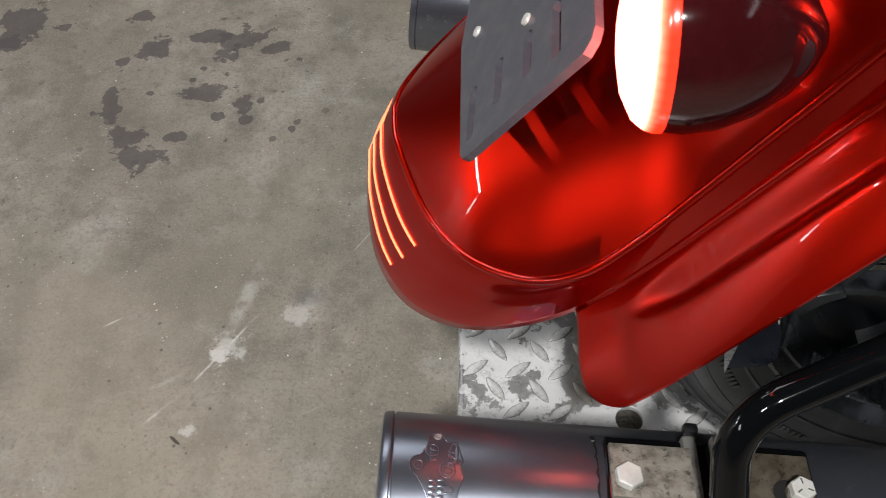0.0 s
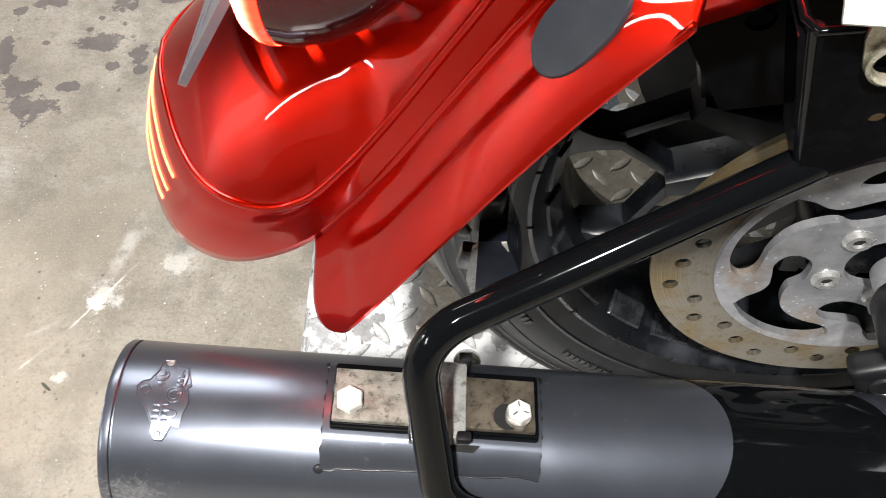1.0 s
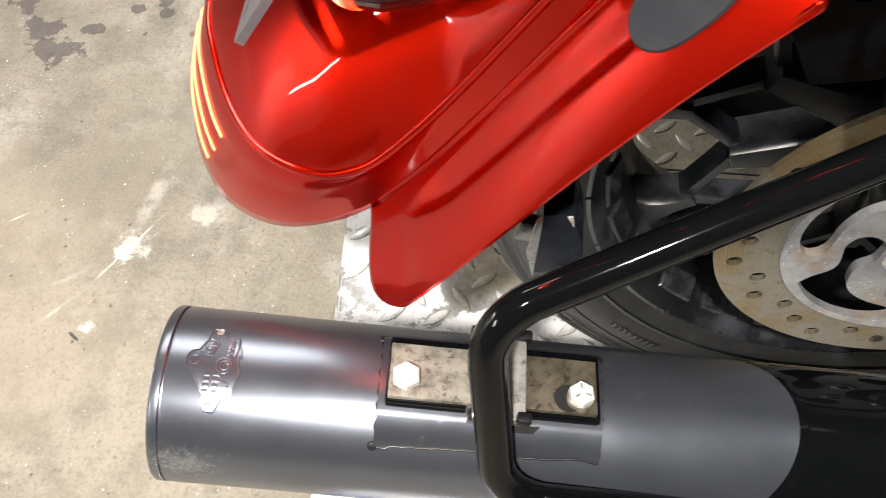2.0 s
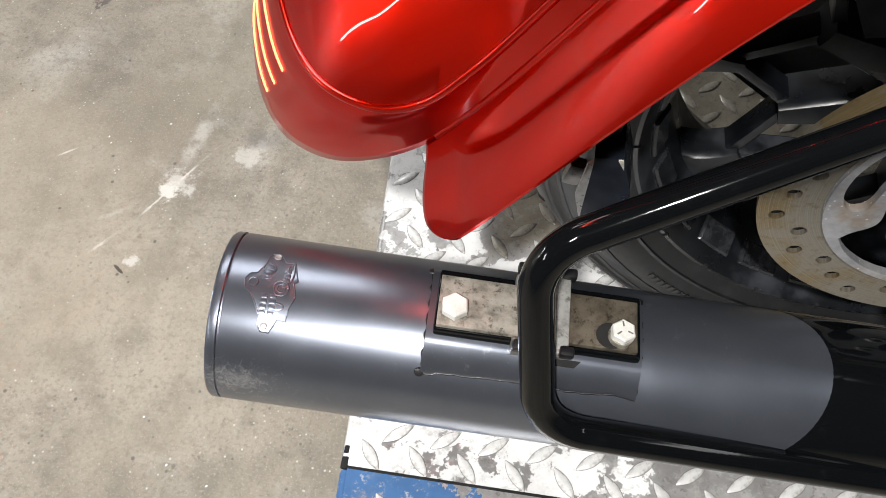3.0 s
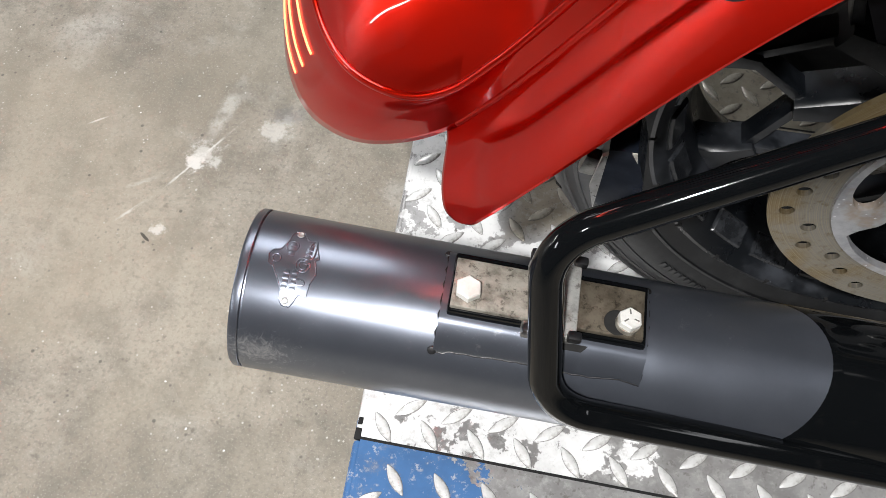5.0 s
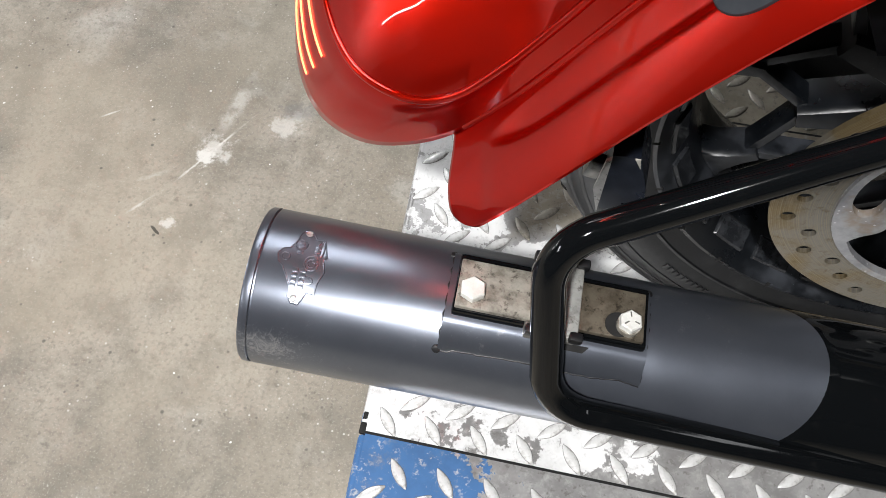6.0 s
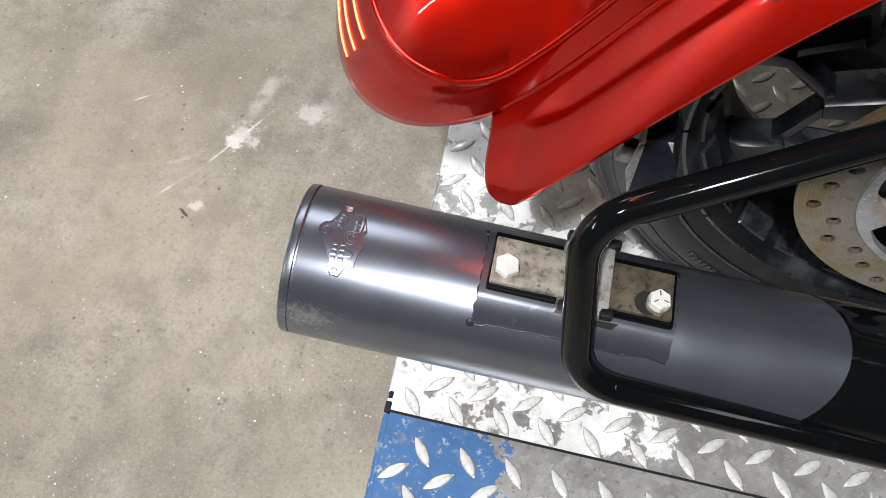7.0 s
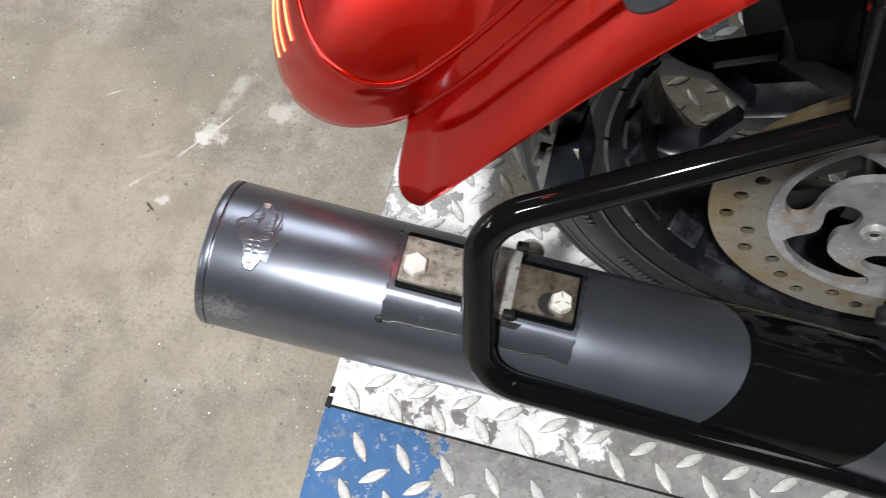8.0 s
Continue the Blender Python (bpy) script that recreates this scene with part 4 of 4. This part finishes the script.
tyre = part("tyre", lathe(tyre_prof, O, AXLE, 144, True), RUBBER, wheel, "dusty black rubber tyre")
for r, s, h in ((0.2535, -0.0850, 0.0012), (0.293, -0.0888, 0.001), (0.281, -0.0912, 0.0007), (0.304, -0.0838, 0.0008)):
    part("sidewall_rib", lathe([(s - h, r - 0.0014), (s - h, r + 0.0014), (s + 0.003, r + 0.002), (s + 0.003, r - 0.002)], O, AXLE, 144, True), RUBBER, tyre)


def sidewall_mark(g, r):
    """One raised bar where the sidewall carries its writing."""
    s = float(np.interp(r, [p[1] for p in tyre_prof[:7]], [p[0] for p in tyre_prof[:7]]))
    m = Matrix(((math.cos(g), 0, -math.sin(g), r * math.cos(g)), (0, 1, 0, s), (math.sin(g), 0, math.cos(g), r * math.sin(g)), (0, 0, 0, 1)))
    return box((0.009, 0.0014, 0.0042), bevel=0.0004, m=m, seg=1)


for a, r, long in ((150, 0.272, 8), (168, 0.272, 6), (184, 0.272, 5), (200, 0.268, 7), (222, 0.27, 9), (244, 0.268, 6), (262, 0.27, 8)):
    for k in range(long):
        part("sidewall_mark", sidewall_mark(radians(a) + 0.026 * k, r), RUBBER, tyre)


def groove(a, s0, s1, lean):
    """A black bar that stands for a tread groove across the tyre's shoulder."""
    pts = []
    for k in range(9):
        s = s0 + (s1 - s0) * k / 8
        r = float(np.interp(s, [p[0] for p in tyre_prof[:20]], [p[1] for p in tyre_prof[:20]]))
        g = a + lean * k / 8
        pts.append(Vector(((r - 0.0006) * math.cos(g), s, (r - 0.0006) * math.sin(g))))
    return sweep(pts, 0.0022, 6)


for k in range(24):
    a = radians(15 * k + 4)
    part("tread_groove", groove(a, -0.076, -0.012, 0.16), DARK_GAP, tyre)
    part("tread_groove", groove(a + 0.13, 0.076, 0.012, 0.16), DARK_GAP, tyre)
rim_prof = [(-0.070, 0.247), (-0.0765, 0.244), (-0.0770, 0.236), (-0.070, 0.229), (-0.034, 0.211), (0.034, 0.211), (0.070, 0.229), (0.0770, 0.236), (0.0765, 0.244), (0.070, 0.247), (0.056, 0.238), (0.04, 0.224), (-0.04, 0.224), (-0.056, 0.238)]
rim = part("rim", lathe(rim_prof, O, AXLE, 144, True), CAST, wheel, "black cast rim")
for k in range(26):
    a0 = radians(360 / 26 * k + 1.2)
    rows = []
    for j in range(6):
        g = a0 + radians(10.2) * (0, 0.035, 0.33, 0.67, 0.965, 1)[j]
        # pads stand proud of the rim's slope, lower at their ends
        up = 0.0012 if j in (0, 5) else 0.0032
        prof = [(0.14, -0.002), (0.14, up * 0.5), (0.19, up), (0.66, up), (0.71, up * 0.5), (0.71, -0.002), (0.4, -0.002)]
        prof = [(-0.070 + 0.036 * q - 0.447 * h, 0.229 - 0.018 * q - 0.894 * h) for q, h in prof]
        rows.append([Vector((r * math.cos(g), s, r * math.sin(g))) for s, r in prof])
    bm = grid(rows, closed_v=True)
    bm.verts.ensure_lookup_table()
    bm.faces.new(bm.verts[0:7])
    bm.faces.new(bm.verts[35:42])
    part("rim_block", bm, BLOCK, rim)
part("hub", lathe([(-0.10, 0.0), (-0.10, 0.035), (-0.09, 0.05), (-0.02, 0.045), (0.06, 0.05), (0.095, 0.055), (0.095, 0.0)], O, AXLE, 48), CAST, wheel)


def spoke_arm(a0, r0, a1, r1, widths, depth=0.021):
    """A spoke's arm with a rounded front, its half widths from the hub outwards."""
    p = Vector((r0 * math.cos(a0), -0.008, r0 * math.sin(a0)))
    q = Vector((r1 * math.cos(a1), -0.008, r1 * math.sin(a1)))
    side = (q - p).normalized().cross(Vector((0, 1, 0))).normalized()
    rows = []
    for k, w in enumerate(widths):
        c = p.lerp(q, k / (len(widths) - 1))
        rows.append([c + side * (w * a) + Vector((0, y * depth / 0.021, 0)) for a, y in ((-1, 0.008), (-0.99, -0.014), (-0.93, -0.0185), (-0.8, -0.0205), (0, -0.021), (0.8, -0.0205), (0.93, -0.0185), (0.99, -0.014), (1, 0.008))])
    bm = grid(rows, closed_v=True)
    bm.verts.ensure_lookup_table()
    n = len(bm.verts)
    bm.faces.new([bm.verts[k] for k in range(9)])
    bm.faces.new([bm.verts[n - 9 + k] for k in range(9)])
    return bm


for k in range(10):
    a = radians(192 + 36 * k)
    bms = [spoke_arm(a, 0.04, a, 0.136, (0.021, 0.018, 0.0135, 0.0095), 0.024), spoke_arm(a + radians(18), 0.170, a + radians(18), 0.224, (0.0055, 0.0065, 0.009, 0.014, 0.023, 0.036))]
    bms += [spoke_arm(a, 0.126, a + s * radians(18), 0.180, (0.0052, 0.0044, 0.0048), 0.015) for s in (-1, 1)]
    part("spoke", joined(*bms), CAST, wheel, "forked black spoke")

# brake disc with drilled braking ring and a scrolled carrier
DC = Vector((0, -0.1146, 0.002))
disc = tagged(new("brake_disc"), "drilled steel brake disc with scrolled carrier")
disc.parent, disc.matrix_basis = bike, pose(*WC, 0, 0, 2.0)
md = Matrix(((1, 0, 0, DC.x), (0, 0, 1, DC.y), (0, 1, 0, DC.z), (0, 0, 0, 1)))
holes = []
for k in range(34):
    a = radians(172.3) + 2 * math.pi * k / 34
    rr = (0.125, 0.1335, 0.1415, 0.128, 0.137)[k % 5]
    holes.append(circle(rr * math.cos(a), rr * math.sin(a), 0.0056, 14))
part("braking_ring", slab(circle(0, 0, 0.155, 110), holes + [circle(0, 0, 0.108, 90)], 0.0045, md), ROTOR, disc, "drilled worn steel braking ring", smooth=False)


cuts = [circle(0, 0, 0.027, 32)]
for k in range(5):
    t = 72 * k
    cut = [(0.104, 210), (0.106, 222), (0.1065, 236), (0.105, 248), (0.101, 257), (0.095, 262), (0.087, 261), (0.0825, 255), (0.082, 245), (0.081, 234), (0.078, 224), (0.071, 214), (0.064, 206.5),
           (0.054, 203), (0.049, 192), (0.0485, 182), (0.053, 174.5), (0.061, 171.5), (0.069, 174), (0.0735, 182), (0.0735, 192), (0.076, 200.5), (0.083, 205), (0.094, 207)]
    cuts.append([(p.x, p.y) for p in smooth_path([(r * math.cos(radians(g + t)), r * math.sin(radians(g + t)), 0) for r, g in cut + cut[:1]], 3)[:-1]])
part("carrier", slab(circle(0, 0, 0.112, 90), cuts, 0.0065, md @ Matrix.Translation((0, 0, -0.0035))), CARRIER, disc, "grey cast scrolled carrier", smooth=False)
for k in range(5):
    a = radians(135 + 72 * k)
    c = DC + Vector((0.039 * math.cos(a), -0.0035, 0.039 * math.sin(a)))
    part("disc_bolt", lathe([(0, 0.0105), (0.0012, 0.0105), (0.0036, 0.0080), (0.0036, 0.0045), (0.0012, 0.004), (0.0012, 0.0)], c, (0, -1, 0), 24), STUD, disc, "zinc socket bolt")
    part("socket", lathe([(0, 0.0044), (0.0014, 0.0044), (0.0014, 0.0)], c, (0, -1, 0), 6), DARK_GAP, disc)
part("belt_sprocket", slab(circle(0, 0, 0.148, 80), [circle(0.095 * math.cos(2 * math.pi * k / 5), 0.095 * math.sin(2 * math.pi * k / 5), 0.014, 24) for k in range(5)], 0.03, Matrix(((1, 0, 0, 0), (0, 0, 1, 0.10), (0, 1, 0, 0), (0, 0, 0, 1)))), SATIN, wheel, "black belt sprocket", smooth=False)

# belt guard on the far side of the wheel
part("belt_guard", slab([(0.315, 0.385), (0.355, 0.352), (0.46, 0.325), (0.70, 0.42), (0.70, 0.50), (0.36, 0.485), (0.33, 0.465), (0.305, 0.41)], (), 0.02, Matrix(((1, 0, 0, 0), (0, 0, 1, 0.385), (0, 1, 0, 0), (0, 0, 0, 1)))), SATIN, bike, "black plastic belt guard", smooth=False)

# axle end, caliper and hose
axle = tagged(new("axle_end"), "silver axle collar with black rubber boot")
axle.parent = bike
AX = Vector((0.466, 0.0, 0.552))
part("collar", lathe([(0.118, 0.0), (0.118, 0.0205), (0.120, 0.022), (0.137, 0.022), (0.137, 0.02)], AX, AXLE, 48), CARRIER, axle, "bright turned collar")
part("shoulder", lathe([(0.075, 0.0), (0.075, 0.022), (0.082, 0.026), (0.113, 0.026), (0.118, 0.023), (0.118, 0.0)], AX, AXLE, 48), SATIN, axle)
bellows = [(0.0, 0.0), (0.0, 0.020), (0.003, 0.026), (0.006, 0.027)]
for k in range(6):
    bellows += [(0.008 + 0.0105 * k, 0.025), (0.011 + 0.0105 * k, 0.0345), (0.0145 + 0.0105 * k, 0.0345), (0.0165 + 0.0105 * k, 0.025)]
part("boot", lathe(bellows + [(0.09, 0.0)], (0.462, 0.098, 0.552), Vector((1, -0.12, -0.1)), 48), SATIN, axle, "black ribbed rubber boot")
caliper = tagged(new("brake_caliper"), "black brake caliper over the disc")
caliper.parent = bike
part("caliper_body", box((0.09, 0.05, 0.10), (0.545, 0.105, 0.455), 0.012, seg=3), SATIN, caliper)
part("caliper_arm", box((0.036, 0.02, 0.095), bevel=0.007, m=pose(0.467, 0.082, 0.484, 0, -28, 0), seg=3), SATIN, caliper)
part("plug", lathe([(0, 0.011), (0.002, 0.0105), (0.0025, 0.009), (0.0015, 0.0085), (0.0015, 0)], (0.456, 0.072, 0.508), (0, -1, 0), 32), SATIN, caliper)

# swingarm, struts and the bracket behind the tyre
part("swingarm", box((0.55, 0.035, 0.07), (0.70, 0.43, 0.556), 0.008), SATIN, bike, "black swingarm")
part("swingarm", box((0.5, 0.03, 0.06), (0.74, 0.06, 0.56), 0.008), SATIN, bike, "black swingarm")
part("fender_strut", box((0.3, 0.02, 0.05), bevel=0.004, m=pose(0.49, 0.15, 0.83, 0, -12, 0)), GLOSS, bike, "black fender strut")
part("fender_strut", box((0.3, 0.02, 0.05), bevel=0.004, m=pose(0.49, 2 * YC - 0.15, 0.83, 0, -12, 0)), GLOSS, bike, "black fender strut")
flat = Matrix(((1, 0, 0, 0), (0, 0, -1, 0.137), (0, 1, 0, 0), (0, 0, 0, 1)))
mud = part("tail_bracket", slab([(0.183, 0.616), (0.2005, 0.618), (0.2085, 0.585), (0.2105, 0.565), (0.206, 0.556), (0.1815, 0.550), (0.180, 0.557)], (), 0.037, flat), SOOT, bike, "black plastic bracket behind the tyre", smooth=False)
part("bracket_boot", box((0.019, 0.02, 0.042), bevel=0.008, m=pose(0.1885, 0.126, 0.618, 0, 8, 0), seg=4), BOOT, mud, "worn rounded rubber stop")
front = Matrix.Translation((0, -0.0375, 0)) @ flat
part("bracket_flange", slab([(0.1795, 0.612), (0.183, 0.616), (0.1800, 0.550), (0.1750, 0.578)], (), 0.003, front), STUD, mud, "scuffed pale steel flange", smooth=False)
# a glint on the bracket's top corner, modelled as a pale sliver
part("bracket_glint", slab([(0.1972, 0.6176), (0.2005, 0.618), (0.2018, 0.608)], (), 0.0012, front), PALE, mud, "white corner put in for a glint", smooth=False)
part("bracket_lug", box((0.012, 0.010, 0.022), bevel=0.003, m=pose(0.1735, 0.128, 0.560, 0, 12, 0)), CLAMP, mud)
part("bracket_bolt", lathe([(0, 0.006), (0.004, 0.006), (0.005, 0.004), (0.005, 0.0)], (0.170, 0.150, 0.562), (-0.3, -1, 0.1), 6), RUSTY, mud)

# the bike goes on forwards unseen: seat, side cover and tank, added for reflections
SEAT = satin_black("black_seat_leather", (0.012, 0.012, 0.012), (0.02, 0.02, 0.02), 0.5)
part("seat", box((0.75, 0.36, 0.16), bevel=0.06, m=pose(0.98, YC, 0.96, 0, 4, 0), seg=4), SEAT, bike, "black leather seat, unseen, added for dark reflections")
part("backrest", box((0.10, 0.3, 0.3), bevel=0.045, m=pose(0.60, YC, 1.12, 0, -10, 0), seg=4), SEAT, bike, "black padded backrest, unseen, added for dark reflections")
part("side_cover", box((0.36, 0.34, 0.30), (0.98, YC, 0.74), 0.05, seg=4), SATIN, bike, "black side cover")
part("tank", box((0.55, 0.3, 0.26), bevel=0.1, m=pose(1.55, YC, 1.0, 0, -4, 0), seg=5), RED, bike, "red fuel tank")
part("engine", box((0.5, 0.36, 0.42), (1.35, YC, 0.60), 0.05, seg=3), SATIN, bike, "black engine")
part("front_wheel", lathe([(-0.06, 0.2), (-0.065, 0.28), (-0.03, 0.32), (0.03, 0.32), (0.065, 0.28), (0.06, 0.2)], (2.08, YC, 0.537), AXLE, 64, True), RUBBER, bike, "black front tyre")

# ---- tread lozenges of the lift's deck ----
lozenge = tread_mesh()
places = []
for i in range(-1, 22):
    for j in range(-4, 11):
        # the middle panel's pattern is set half a step on from the near one's
        for x, y, turn in ((0.0195 + 0.0465 * i, -0.0095 + 0.049 * j, 38), (0.0427 + 0.0465 * i, -0.034 + 0.049 * j, -52)):
            if y < 0.445:
                places.append((x + (0.0232 if y > 0 else 0.0), y, turn))
    for j in range(0, 6):
        places.append((0.0055 + 0.0465 * i, 0.465 + 0.0465 * j, 38))
        places.append((0.0275 + 0.0465 * i, 0.488 + 0.0465 * j, -52))
places = [p for p in places if (-0.215 < p[1] < 0.445 or 0.455 < p[1] < 0.67) and p[0] - 0.012 > -SKEW * p[1] and abs(p[1]) > 0.011 and math.hypot(p[0] - HOLE[0], p[1] - HOLE[1]) > 0.028]
near = [p for p in places if p[0] < 0.47 and (p[1] < 0.08 or 0.16 < p[1] < 0.60)]
near = near[:290]
near.sort(key=lambda p: not (0.0 < p[1] < 0.3 and p[0] < 0.36))
white = part("tread", lozenge, WHITE_TREAD, lift, "white-painted raised tread lozenge")
white.data.materials.append(TREAD_FOOT)
bare_mesh = white.data.copy()
bare_mesh.materials[0] = BARE
shade_mesh = white.data.copy()
shade_mesh.materials[0] = SHADE_TREAD
white.matrix_basis = pose(near[0][0], near[0][1], DECK, 0, 0, near[0][2])
for x, y, turn in near[1:]:
    painted = 0.0 < y < 0.3 and x < 0.26
    # lozenges inside the painted shadow take the brown mesh
    ob = new("tread", shade_mesh if x > 0.09 and y > 0.21 + 0.35 * x else white.data if painted else bare_mesh)
    ob.parent, ob.matrix_basis = lift, pose(x, y, DECK, 0, 0, turn)
rest = [p for p in places if p not in set(near)]
bm = bmesh.new()
for x, y, turn in rest:
    m = pose(x, y, DECK, 0, 0, turn)
    ring = [bm.verts.new(m @ Vector((0.0172 * math.cos(g), 0.0058 * math.sin(g) * (1 - 0.45 * math.cos(g) ** 2), 0.0014))) for g in [2 * math.pi * k / 12 for k in range(12)]]
    foot = [bm.verts.new(m @ Vector((0.0185 * math.cos(g), 0.0068 * math.sin(g) * (1 - 0.45 * math.cos(g) ** 2), 0))) for g in [2 * math.pi * k / 12 for k in range(12)]]
    bm.faces.new(ring)
    for k in range(12):
        bm.faces.new((ring[k], ring[(k + 1) % 12], foot[(k + 1) % 12], foot[k]))
tagged(part("far_treads", bm, BARE, lift, smooth=False), kind="stuff")
